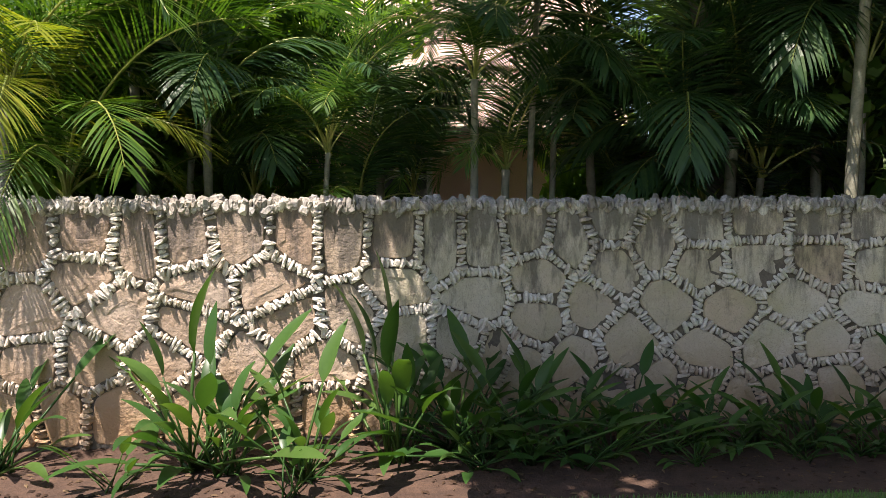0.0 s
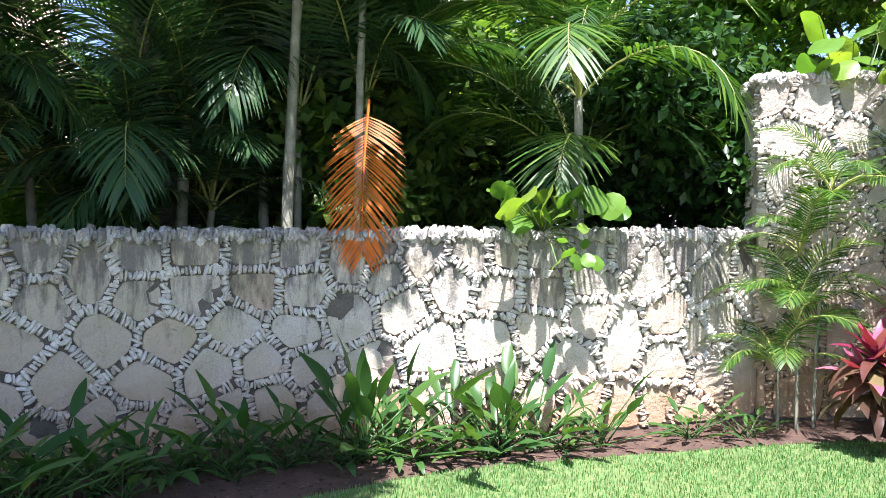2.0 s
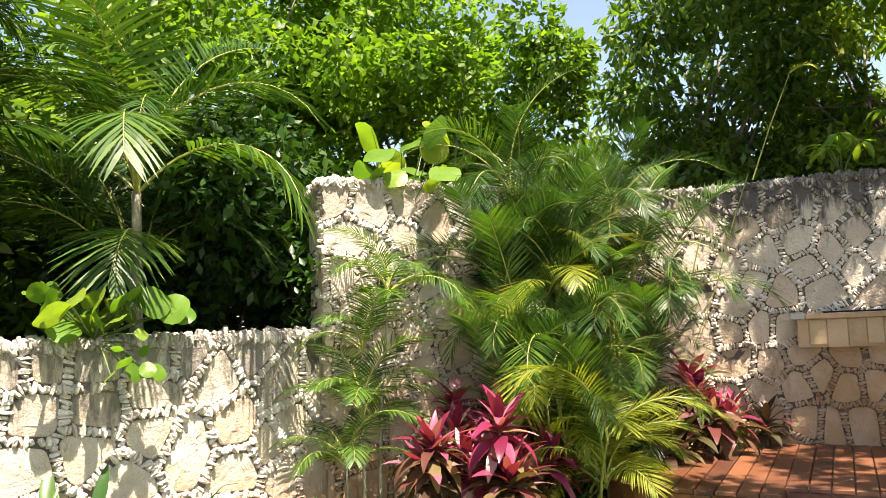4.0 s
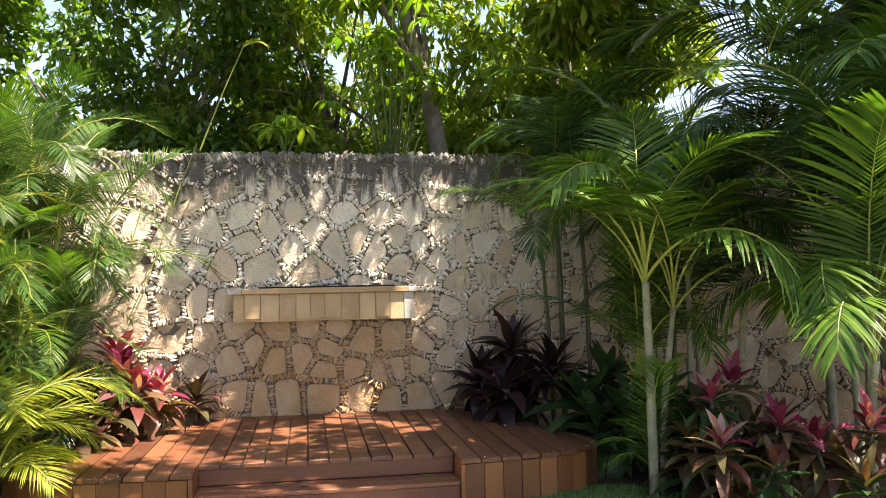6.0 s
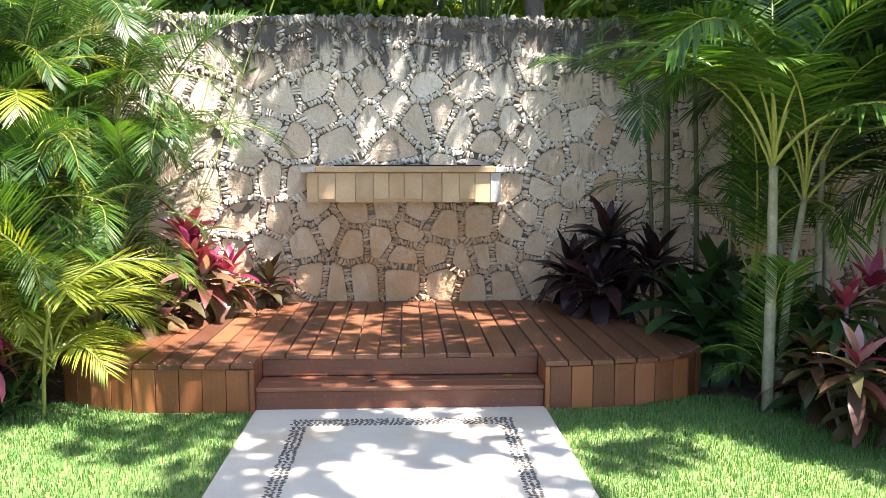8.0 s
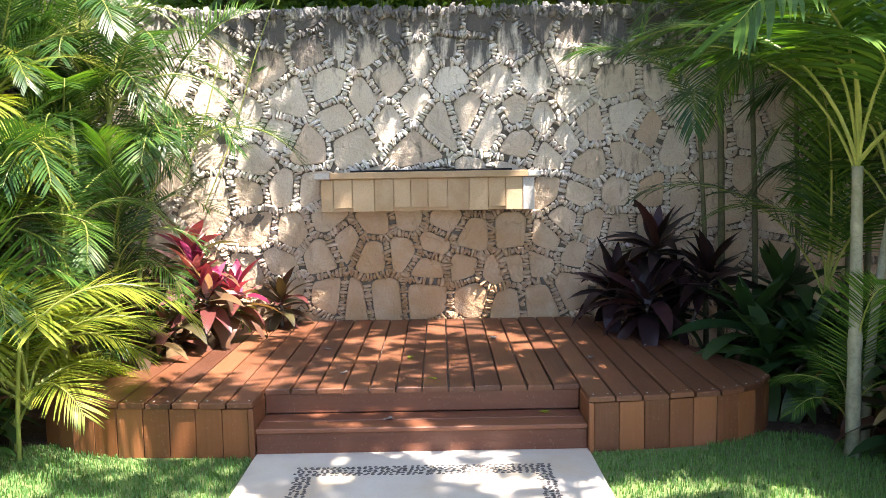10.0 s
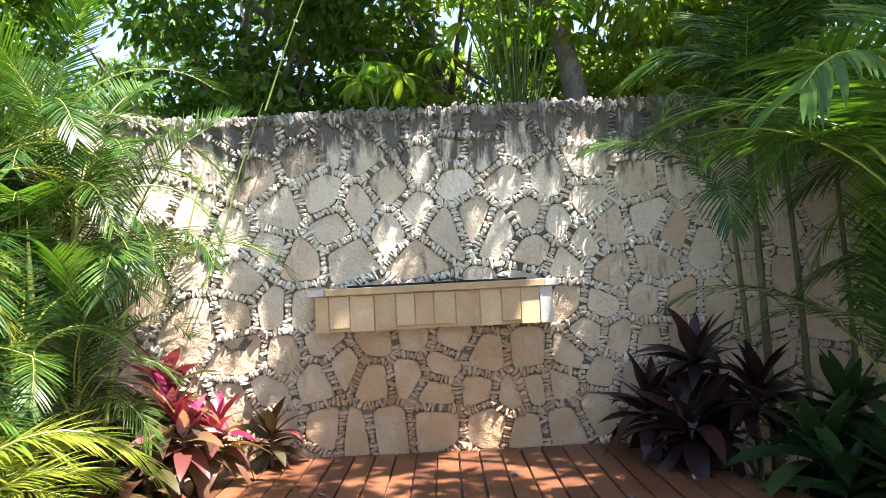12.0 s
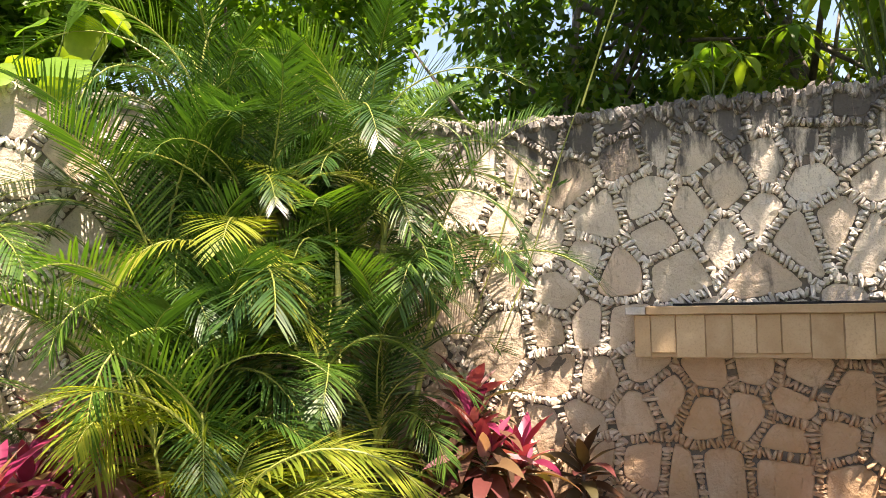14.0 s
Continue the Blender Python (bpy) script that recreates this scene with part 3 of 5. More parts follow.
def build_deck():
    deck = tagged(new("wooden_deck"), "low red-brown stained timber deck with two steps", "deck")
    rng = random.Random(11)
    top, thick, w = 0.305, 0.03, 0.1535
    y = -2.5
    ys = []
    a = 0.53
    while a < 1.84:
        ys.append((a, min(a + w, 1.86)))
        a += w
    a = -1.315
    while a > -2.45:
        ys.append((max(a - w, -2.5), a))
        a -= w
    k = 12
    step = (0.53 + 1.315) / k
    ys += [(-1.315 + i * step, -1.315 + (i + 1) * step) for i in range(k)]
    for a, b in ys:
        g = rng.uniform(0.0035, 0.0075)
        a2, b2 = a + g, b - g
        mid = (a + b) / 2
        fa, fb = (front_x(mid), front_x(mid)) if -1.32 < mid < 0.54 else (front_x(a2), front_x(b2))
        over = -0.02 + rng.uniform(-0.006, 0.006)
        z = top + rng.uniform(-0.003, 0.003)
        bm = bmesh.new()
        co = [(fa + over, a2), (back_x(a2), a2), (back_x(b2), b2), (fb + over, b2)]
        f = bm.faces.new([bm.verts.new((x, yy, z)) for x, yy in co])
        r = bmesh.ops.extrude_face_region(bm, geom=[f])
        for v in r["geom"]:
            if isinstance(v, bmesh.types.BMVert):
                v.co.z -= thick
        bmesh.ops.recalc_face_normals(bm, faces=bm.faces[:])
        bmesh.ops.bevel(bm, geom=[e for e in bm.edges if all(v.co.z > z - 0.001 for v in e.verts)], offset=0.005, segments=1, affect="EDGES")
        part("deck_board", bm, M_DECK, deck)
        # screw heads near the front end
        if not -1.32 < mid < 0.54:
            for yy in (a2 + 0.03, b2 - 0.03):
                bm = bmesh.new()
                bmesh.ops.create_cone(bm, cap_ends=True, segments=8, radius1=0.006, radius2=0.005, depth=0.003, matrix=Matrix.Translation((front_x(yy) + 0.03, yy, z + 0.001)))
                part("screw_head", bm, M_SPOUT_GREY, deck)
    # upright boards round the front
    def fascia(pts):
        line = Line([Vector(p) for p in pts])
        n = max(1, round(line.length / 0.15))
        for i in range(n):
            u0, u1 = line.length * i / n + rng.uniform(0.001, 0.003), line.length * (i + 1) / n - rng.uniform(0.001, 0.003)
            bm = bmesh.new()
            vs = []
            h = 0.27 + rng.uniform(-0.003, 0.0)
            for v in (-0.02, h):
                for o in (0.0, -0.026):
                    for u in (u0, u1):
                        vs.append(bm.verts.new(line.put(u, v, o + rng.uniform(-0.001, 0.001))))
            for q in ((0, 1, 5, 4), (2, 6, 7, 3), (0, 4, 6, 2), (1, 3, 7, 5), (4, 5, 7, 6), (0, 2, 3, 1)):
                bm.faces.new([vs[i] for i in q])
            bmesh.ops.recalc_face_normals(bm, faces=bm.faces[:])
            bmesh.ops.bevel(bm, geom=bm.edges[:], offset=0.003, segments=1, affect="EDGES")
            part("fascia_board", bm, M_FASCIA, deck)
    fascia([(7.9, 1.80), (7.32, 1.86), (7.13, 1.60), (7.04, 1.34), (6.99, 0.565)])
    fascia([(6.99, -1.35), (7.03, -1.75), (7.10, -2.15), (7.22, -2.36), (7.42, -2.50), (8.0, -2.40)])
    # cheeks of the recess
    part("cheek_board", box_bm(6.965, 7.27, 0.532, 0.563, -0.02, 0.273), M_FASCIA, deck)
    part("cheek_board", box_bm(6.965, 7.27, -1.348, -1.317, -0.02, 0.273), M_FASCIA, deck)
    part("riser", box_bm(7.275, 7.30, -1.315, 0.53, 0.155, 0.272), M_TREAD, deck)
    part("riser", box_bm(7.005, 7.03, -1.315, 0.53, -0.01, 0.122), M_TREAD, deck)
    for a, b in ((6.985, 7.128), (7.134, 7.274)):
        part("tread_board", box_bm(a, b, -1.314, 0.529, 0.124, 0.152, 0.005), M_TREAD, deck)
    part("frame", box_bm(7.35, 9.4, -1.9, 1.1, -0.02, 0.27, 0), M_BARK, deck, "dark joists under the boards")
    return deck


build_deck()

# fallen leaves on the boards
for i, (x, y, c) in enumerate([(8.0, -0.30, 0), (7.42, -0.45, 0), (7.60, 0.1, 1), (8.6, -0.9, 1), (7.2, -1.1, 0), (7.9, -1.5, 1), (8.3, 0.3, 1), (7.12, -0.2, 1)]):
    z = 0.309 if x > 7.28 else 0.155
    vs = [(0.035 * math.cos(a) * (1.3 if k % 2 else 0.8), 0.02 * math.sin(a), 0.004 + 0.004 * (k % 3)) for k, a in enumerate([j * math.pi / 4 for j in range(8)])]
    ob = new("fallen_leaf", mesh_of("fallen_leaf", vs, [tuple(range(8))], M_PALM_YELLOW if c == 0 else M_BARK))
    ob.matrix_basis = pose(x, y, z, 0, 0, 70 * i)
    tagged(ob, "small dry fallen leaf lying on the deck boards", "leaf", "fallen leaves on the deck")


# ---- plants ----
def frond_mesh(seed, length, pairs, leaf_len, rise, fall, material, leaf_w=0.026, start=0.18, sag=0.5, vee=0.45):
    """A feather palm frond: rachis arching in the xz plane from its base, leaflets on both sides."""
    rng = random.Random(seed)
    n = 12
    pts, p = [Vector((0, 0, 0))], Vector((0, 0, 0))
    for i in range(n):
        t = (i + 0.5) / n
        a = radians(rise + (fall - rise) * t ** 1.25)
        p = p + Vector((math.cos(a), 0.02 * math.sin(4 * t + seed), math.sin(a))) * (length / n)
        pts.append(p.copy())
    rv, rf = tube(pts, [0.013 * (1 - 0.85 * i / n) for i in range(n + 1)], 5)
    vs, fs = [], []
    for k in range(pairs):
        s = start + (1 - start) * (k + 0.5) / pairs
        x = s * n
        i = min(int(x), n - 1)
        base = pts[i].lerp(pts[i + 1], x - i)
        tan = (pts[i + 1] - pts[i]).normalized()
        up = Vector((0, 1, 0)).cross(tan) * -1
        q = (s - start) / (1 - start)
        ll = leaf_len * (0.45 + 1.0 * math.sin(math.pi * min(1, 0.16 + 0.80 * q)) ** 0.8) * 0.72
        for side in (-1, 1):
            if rng.random() < 0.04:
                continue
            sweep = radians(64 - 32 * q + rng.uniform(-3, 3))
            d = (Vector((0, side, 0)) * math.sin(sweep) + tan * math.cos(sweep) + up * (vee + rng.uniform(-0.05, 0.05))).normalized()
            L = ll * rng.uniform(0.92, 1.06)
            hang = sag * rng.uniform(0.26, 0.36)
            w = leaf_w * rng.uniform(0.8, 1.15)
            c = base.copy()
            o = len(vs)
            wide = d.cross(up).normalized()
            for j, ww in enumerate((0.35, 1.0, 0.8, 0.05)):
                vs.append(c + wide * w * ww * 0.5)
                vs.append(c - wide * w * ww * 0.5)
                d = (d + Vector((0, 0, -hang))).normalized()
                c = c + d * L / 3
            for j in range(3):
                fs.append((o + 2 * j, o + 2 * j + 1, o + 2 * j + 3, o + 2 * j + 2))
    me = mesh_of("frond", vs + rv, fs + [tuple(i + len(vs) for i in f) for f in rf], material)
    me.materials.append(M_RACHIS)
    for pl in me.polygons[len(fs):]:
        pl.material_index = 1
    return me


FRONDS = {
    "broad": [frond_mesh(1, 1.8, 40, 0.56, 78, -25, M_PALM, 0.027, start=0.3, sag=0.5, vee=0.15), frond_mesh(2, 1.65, 38, 0.54, 64, -52, M_PALM, 0.026, start=0.3, sag=0.6, vee=0.12), frond_mesh(3, 1.95, 42, 0.58, 84, 0, M_PALM, 0.027, start=0.3, sag=0.45, vee=0.2), frond_mesh(4, 1.5, 36, 0.52, 52, -78, M_PALM, 0.026, start=0.3, sag=0.6, vee=0.05), frond_mesh(13, 1.7, 38, 0.54, 70, -66, M_PALM, 0.027, start=0.3, sag=0.75, vee=0.1)],
    "areca": [frond_mesh(1, 1.75, 46, 0.42, 80, -30, M_PALM, 0.0150, sag=0.24, vee=0.3), frond_mesh(2, 1.6, 44, 0.40, 70, -62, M_PALM, 0.0145, sag=0.34, vee=0.2), frond_mesh(3, 1.9, 48, 0.43, 85, 5, M_PALM, 0.0150, sag=0.2, vee=0.4), frond_mesh(4, 1.5, 42, 0.39, 62, -85, M_PALM, 0.0145, sag=0.4, vee=0.15), frond_mesh(13, 1.65, 44, 0.41, 76, -70, M_PALM, 0.0150, sag=0.45, vee=0.15)],
    "deep": [frond_mesh(1, 1.75, 46, 0.42, 80, -30, M_PALM_DEEP, 0.0150, sag=0.24, vee=0.3), frond_mesh(2, 1.6, 44, 0.40, 70, -62, M_PALM_DEEP, 0.0145, sag=0.34, vee=0.2), frond_mesh(3, 1.9, 48, 0.43, 85, 5, M_PALM_DEEP, 0.0150, sag=0.2, vee=0.4), frond_mesh(4, 1.5, 42, 0.39, 62, -85, M_PALM_DEEP, 0.0145, sag=0.4, vee=0.15), frond_mesh(13, 1.65, 44, 0.41, 76, -70, M_PALM_DEEP, 0.0150, sag=0.45, vee=0.15)],
    "dark": [frond_mesh(5, 2.0, 42, 0.64, 75, -40, M_PALM_DARK, 0.027, sag=0.75, vee=0.2), frond_mesh(6, 1.9, 40, 0.62, 58, -70, M_PALM_DARK, 0.027, sag=0.85, vee=0.1), frond_mesh(7, 2.2, 44, 0.64, 82, -16, M_PALM_DARK, 0.027, sag=0.65, vee=0.25)],
    "yellow": [frond_mesh(8, 1.2, 36, 0.44, 45, -66, M_PALM_YELLOW, 0.0165, sag=0.4, vee=0.1), frond_mesh(9, 1.35, 38, 0.46, 65, -52, M_PALM_YELLOW, 0.0165, sag=0.4, vee=0.1)],
    "fine": [frond_mesh(10, 1.1, 34, 0.34, 72, -30, M_PALM, 0.016, sag=0.5, vee=0.2), frond_mesh(12, 1.0, 32, 0.32, 50, -50, M_PALM, 0.016, sag=0.6, vee=0.15)],
}


def ringed_stem(points, r0, r1):
    pts = curve_points(points, 10)
    vs, fs = [], []
    n = len(pts)
    rad = [(r0 + (r1 - r0) * i / (n - 1)) * (1.10 if i % 4 == 0 else 1.0) for i in range(n)]
    return tube(pts, rad, 8)


def palm(label, loc, stems, kinds, seed, scale=1.0, group="", bark=None, stout=1.0):
    """stems: (dx, dy, height, lean x, lean y, fronds)."""
    rng = random.Random(seed)
    thing = tagged(new("palm"), label, "palm", group)
    thing.location = loc
    for dx, dy, h, lx, ly, count in stems:
        top = Vector((dx + lx, dy + ly, h))
        r = (0.016 if kinds == ["fine"] else 0.034) * scale * stout * rng.uniform(0.7, 1.15)
        st = ringed_stem([(dx, dy, -0.05), (dx + lx * 0.3, dy + ly * 0.3, h * 0.5), tuple(top)], r * 1.2, r * 0.8)
        part("stem", mesh_of("stem", *st, bark or M_TRUNK_PALM, True), None, thing)
        az = rng.uniform(0, 360)
        for k in range(count):
            me = rng.choice(FRONDS[rng.choice(kinds)])
            ob = part("frond", me, None, thing)
            az += 137.5 + rng.uniform(-18, 18)
            s = scale * rng.uniform(0.75, 1.15)
            ob.matrix_basis = Matrix.Translation(top + Vector((0, 0, 0.10 * k / count - 0.05))) @ pose(0, 0, 0, rng.uniform(-12, 12), rng.uniform(-22, 14), az) @ Matrix.Diagonal((s, s, s, 1))
    return thing


def blade_mesh(name, seed, length, width, bend, fold, material, stalk=0.0, tip=1.6, rows=7, wave=0.0):
    """A lance-shaped leaf from the origin along x, arching down, folded along its midrib."""
    rng = random.Random(seed)
    vs, fs = [], []
    x, z, a = 0.0, 0.0, 0.0
    pieces = []
    if stalk:
        sp = [(0, 0, 0), (stalk * 0.5, 0, 0.01), (stalk, 0, 0.0)]
        pieces.append(tube(sp, [0.008, 0.007, 0.006], 5))
        x = stalk
    for i in range(rows + 1):
        t = i / rows
        w = width * 0.5 * (math.sin(math.pi * min(1.0, t ** 0.75)) ** 0.75 if 0 < i < rows else 0.06)
        f = fold * (1 - 0.5 * t)
        u = wave * math.sin(9 * t + seed)
        vs += [(x, -w, z + w * f + u * w), (x, 0, z), (x, w, z + w * f - u * w)]
        a += radians(bend) / rows * (0.4 + 1.2 * t)
        x += math.cos(a) * length / rows
        z -= math.sin(a) * length / rows
    for i in range(rows):
        o = i * 3
        fs += [(o, o + 1, o + 4, o + 3), (o + 1, o + 2, o + 5, o + 4)]
    pieces.append((vs, fs))
    v, f = joined(pieces)
    me = mesh_of(name, v, f, material, True)
    return me


CORD = {}
for key, m in (("pink", M_CORD_PINK), ("mixed", M_CORD_DARK), ("black", M_CORD_BLACK), ("green", M_CORD_GREEN)):
    CORD[key] = [blade_mesh("leaf", 20 + i, L, w, b, 0.35, m, wave=0.12) for i, (L, w, b) in enumerate(((0.42, 0.118, 55), (0.38, 0.10, 30), (0.45, 0.12, 85), (0.32, 0.08, 15)))]


def cordyline(label, loc, heads, seed, group="", scale=1.0):
    """heads: (dx, dy, height, inner colour, outer colour, leaf count)."""
    rng = random.Random(seed)
    thing = tagged(new("cordyline"), label, "plant", group)
    thing.location = loc
    for dx, dy, h, inner, outer, count in heads:
        v, f = tube([(dx * 0.3, dy * 0.3, -0.03), (dx * 0.8, dy * 0.8, h * 0.6), (dx, dy, h)], [0.016, 0.013, 0.011], 6)
        part("stem", mesh_of("stem", v, f, M_BARK, True), None, thing)
        az = rng.uniform(0, 360)
        count = int(count * 1.45)
        for k in range(count):
            t = k / max(1, count - 1)
            me = CORD[outer if t < 0.6 else inner][rng.choice((0, 2) if t < 0.4 else ((0, 1, 2) if t < 0.7 else (1, 3)))]
            ob = part("leaf", me, None, thing)
            az += 137.5 + rng.uniform(-15, 15)
            s = scale * rng.uniform(0.8, 1.15)
            ob.matrix_basis = Matrix.Translation((dx, dy, h - 0.16 * (1 - t))) @ pose(0, 0, 0, rng.uniform(-20, 20), -(-22 + 92 * t + rng.uniform(-12, 12)), az) @ Matrix.Diagonal((s, s, s, 1))
    return thing


STRAP = [blade_mesh("leaf", 40 + i, L, w, b, 0.4, M_STRAP, stalk=s, wave=0.06) for i, (L, w, b, s) in enumerate(((0.34, 0.092, 28, 0.46), (0.30, 0.085, 55, 0.34), (0.36, 0.095, 15, 0.56), (0.26, 0.08, 80, 0.28), (0.32, 0.065, 40, 0.22)))]


def bed_plant(label, loc, count, seed, scale=1.0, upright=1.0, group="bed plants along the low wall"):
    rng = random.Random(seed)
    thing = tagged(new("bed_plant"), label, "plant", group)
    thing.location = loc
    az = rng.uniform(0, 360)
    for k in range(int(count * 1.35)):
        t = rng.random()
        me = rng.choice(STRAP)
        ob = part("leaf", me, None, thing)
        az += 137.5 + rng.uniform(-25, 25)
        s = scale * rng.uniform(0.55, 1.0)
        lift = 12 + 68 * t ** 0.8 * upright
        r = rng.uniform(0, 0.09)
        ob.matrix_basis = Matrix.Translation((r * math.cos(az), r * math.sin(az), -0.015)) @ pose(0, 0, 0, rng.uniform(-25, 25), -min(lift, 86), az) @ Matrix.Diagonal((s, s, s, 1))
    return thing


def leaf_cloud(name, clumps, per, size, seed, material, long=1.9, droop=0.3, flat=0.75):
    """Many small folded leaves gathered in clumps: (x, y, z, radius)."""
    rs = np.random.RandomState(seed)
    V, F = [], []
    tot = 0
    for cx, cy, cz, r in clumps:
        n = int(per * (r / 0.5) ** 2)
        d = rs.normal(size=(n, 3))
        d /= np.linalg.norm(d, axis=1)[:, None]
        p = d * (r * rs.uniform(0.35, 1.0, n) ** 0.6)[:, None] * np.array([1, 1, flat]) + np.array([cx, cy, cz])
        ax = d * 0.7 + rs.normal(size=(n, 3)) * 0.6 + np.array([0, 0, -droop])
        ax /= np.linalg.norm(ax, axis=1)[:, None]
        nr = rs.normal(size=(n, 3)) * 0.55 + np.array([0, 0, 1.0])
        sd = np.cross(ax, nr)
        sd /= np.linalg.norm(sd, axis=1)[:, None] + 1e-9
        nn = np.cross(sd, ax)
        L = (size * long * 0.5 * rs.uniform(0.6, 1.25, n))[:, None]
        W = L / long
        V.append(np.stack([p - ax * L, p + sd * W - nn * W * 0.3, p + ax * L, p - sd * W - nn * W * 0.3], 1).reshape(-1, 3))
        i = tot + np.arange(n) * 4
        F.append(np.stack([np.stack([i, i + 1, i + 2], 1), np.stack([i, i + 2, i + 3], 1)], 1).reshape(-1, 3))
        tot += n * 4
    V, F = np.concatenate(V), np.concatenate(F)
    me = bpy.data.meshes.new(name)
    me.vertices.add(len(V))
    me.vertices.foreach_set("co", V.ravel())
    me.loops.add(len(F) * 3)
    me.loops.foreach_set("vertex_index", F.ravel().astype(np.int32))
    me.polygons.add(len(F))
    me.polygons.foreach_set("loop_start", np.arange(0, len(F) * 3, 3, dtype=np.int32))
    me.update(calc_edges=True)
    me.validate()
    me.materials.append(material)
    return me


def tree(label, base, top, crown, spread, clump_n, clump_r, per, size, material, seed, long=1.9, droop=0.3, r0=0.14, stretch=0.8, flat=0.75):
    """A tapered trunk with limbs that reach into clumps of leaves round the crown's centre."""
    rng = random.Random(seed)
    thing = tagged(new("tree"), label, "tree")
    base, top, crown = Vector(base), Vector(top), Vector(crown)
    thing.location = base
    mid = base.lerp(top, 0.5) + Vector((rng.uniform(-0.15, 0.15), rng.uniform(-0.15, 0.15), 0))
    pts = curve_points([tuple(base - base), tuple(mid - base), tuple(top - base), tuple(crown - base)], 5)
    pieces = [tube(pts, [r0 * (1 - 0.8 * i / (len(pts) - 1)) * (1 + 0.08 * math.sin(i * 1.7)) for i in range(len(pts))], 9)]
    clumps = []
    for k in range(clump_n):
        d = Vector((rng.gauss(0, 1), rng.gauss(0, 1), rng.gauss(0, 1))).normalized()
        r = spread * rng.uniform(0.35, 1.0)
        c = crown - base + Vector((d.x * r, d.y * r, d.z * r * stretch))
        cr = clump_r * rng.uniform(0.6, 1.3)
        clumps.append((c.x, c.y, c.z, cr))
        if k % 3 == 0:
            j = rng.randrange(len(pts) // 2, len(pts))
            a = pts[j]
            m2 = a.lerp(c, 0.5) + Vector((0, 0, -0.1 * spread * rng.random()))
            pieces.append(tube([a, m2, c], [r0 * 0.28, r0 * 0.16, r0 * 0.05], 5))
    part("trunk", mesh_of("trunk", *joined(pieces), M_BARK, True), None, thing)
    part("crown", leaf_cloud("crown", clumps, per, size, seed, material, long, droop, flat), None, thing)
    return thing


def umbrella_plant(label, loc, whorls, seed):
    """Compound leaves: seven or eight drooping leaflets from one point."""
    rng = random.Random(seed)
    thing = tagged(new("umbrella_plant"), label, "plant")
    thing.location = loc
    leaf = blade_mesh("leaflet", seed, 0.26, 0.085, 55, 0.3, M_BROAD, stalk=0.05)
    for (x, y, z, s, n) in whorls:
        v, f = tube([(0, 0, 0), (x * 0.5, y * 0.5, z * 0.6), (x, y, z)], [0.012, 0.009, 0.006], 5)
        part("stalk", mesh_of("stalk", v, f, M_STRAP_STALK, True), None, thing)
        for k in range(n):
            ob = part("leaflet", leaf, None, thing)
            q = s * rng.uniform(0.85, 1.1)
            ob.matrix_basis = Matrix.Translation((x, y, z)) @ pose(0, 0, 0, 0, rng.uniform(-5, 30), 360 * k / n + rng.uniform(-10, 10)) @ Matrix.Diagonal((q, q, q, 1))
    return thing


def round_leaf_plant(label, loc, leaves, seed, name="sea_grape", material=None):
    """Large rounded leaves on short stalks: (x, y, z, size)."""
    rng = random.Random(seed)
    thing = tagged(new(name), label, "plant")
    thing.location = loc
    vs, fs = [(0, 0, 0)], []
    n = 14
    for ring, (rr, dz) in enumerate(((0.5, 0.02), (1.0, -0.02))):
        for k in range(n):
            a = 2 * math.pi * k / n
            vs.append((0.5 + rr * 0.5 * math.cos(a), rr * 0.52 * math.sin(a), dz + 0.05 * math.sin(3 * a + seed) * rr))
    fs = [(0 if False else 1 + k, 1 + (k + 1) % n, 15 + (k + 1) % n, 15 + k) for k in range(n)] + [tuple(range(1, n + 1))[::-1]]
    vs[0] = (0.5, 0, 0.03)
    me = mesh_of("leaf", vs, fs, material or M_BROAD, True)
    for x, y, z, s in leaves:
        v, f = tube([(0, 0, -0.05), (x * 0.6, y * 0.6, z * 0.5), (x, y, z)], [0.008, 0.006, 0.004], 4)
        part("stalk", mesh_of("stalk", v, f, M_STRAP_STALK), None, thing)
        ob = part("leaf", me, None, thing)
        ob.matrix_basis = Matrix.Translation((x, y, z)) @ pose(0, 0, 0, rng.uniform(20, 75), rng.uniform(-25, 25), rng.uniform(0, 360)) @ Matrix.Diagonal((s, s, s, 1))
    return thing


# palms beside the deck and along the flank
ARECA = "bushy areca palm with arching bright green fronds"
MIXED = ["areca", "deep", "deep"]
palm(ARECA + " by the deck", (8.2, 2.2, 0), [(0, 0, 1.5, 0.05, -0.1, 12), (0.15, 0.2, 1.1, 0.1, 0.2, 8), (-0.25, 0.1, 2.0, -0.15, 0.0, 12), (0.0, -0.2, 0.8, 0, -0.25, 8), (-0.1, 0.3, 0.5, -0.2, 0.2, 8), (-0.3, -0.2, 1.1, -0.1, -0.1, 9), (0.2, -0.1, 1.9, 0.1, -0.1, 11), (0.1, -0.3, 0.4, 0, -0.2, 8)], MIXED, 1, 0.72, "", M_RACHIS)
palm(ARECA + " beside the stone wall", (7.55, 2.5, 0), [(0, 0, 1.0, -0.1, -0.1, 9), (0.2, 0.2, 1.6, 0.1, 0.1, 10), (-0.2, 0.1, 0.5, -0.1, 0, 7), (0.3, 0.1, 2.2, 0.1, 0.0, 12), (0.1, -0.2, 0.35, 0, -0.2, 6), (-0.05, 0.1, 1.4, -0.1, -0.05, 9), (0.1, -0.1, 1.8, 0, -0.1, 10), (-0.25, -0.2, 0.8, -0.1, -0.1, 6)], ["areca", "deep", "deep", "yellow"], 2, 0.74, "", M_RACHIS)
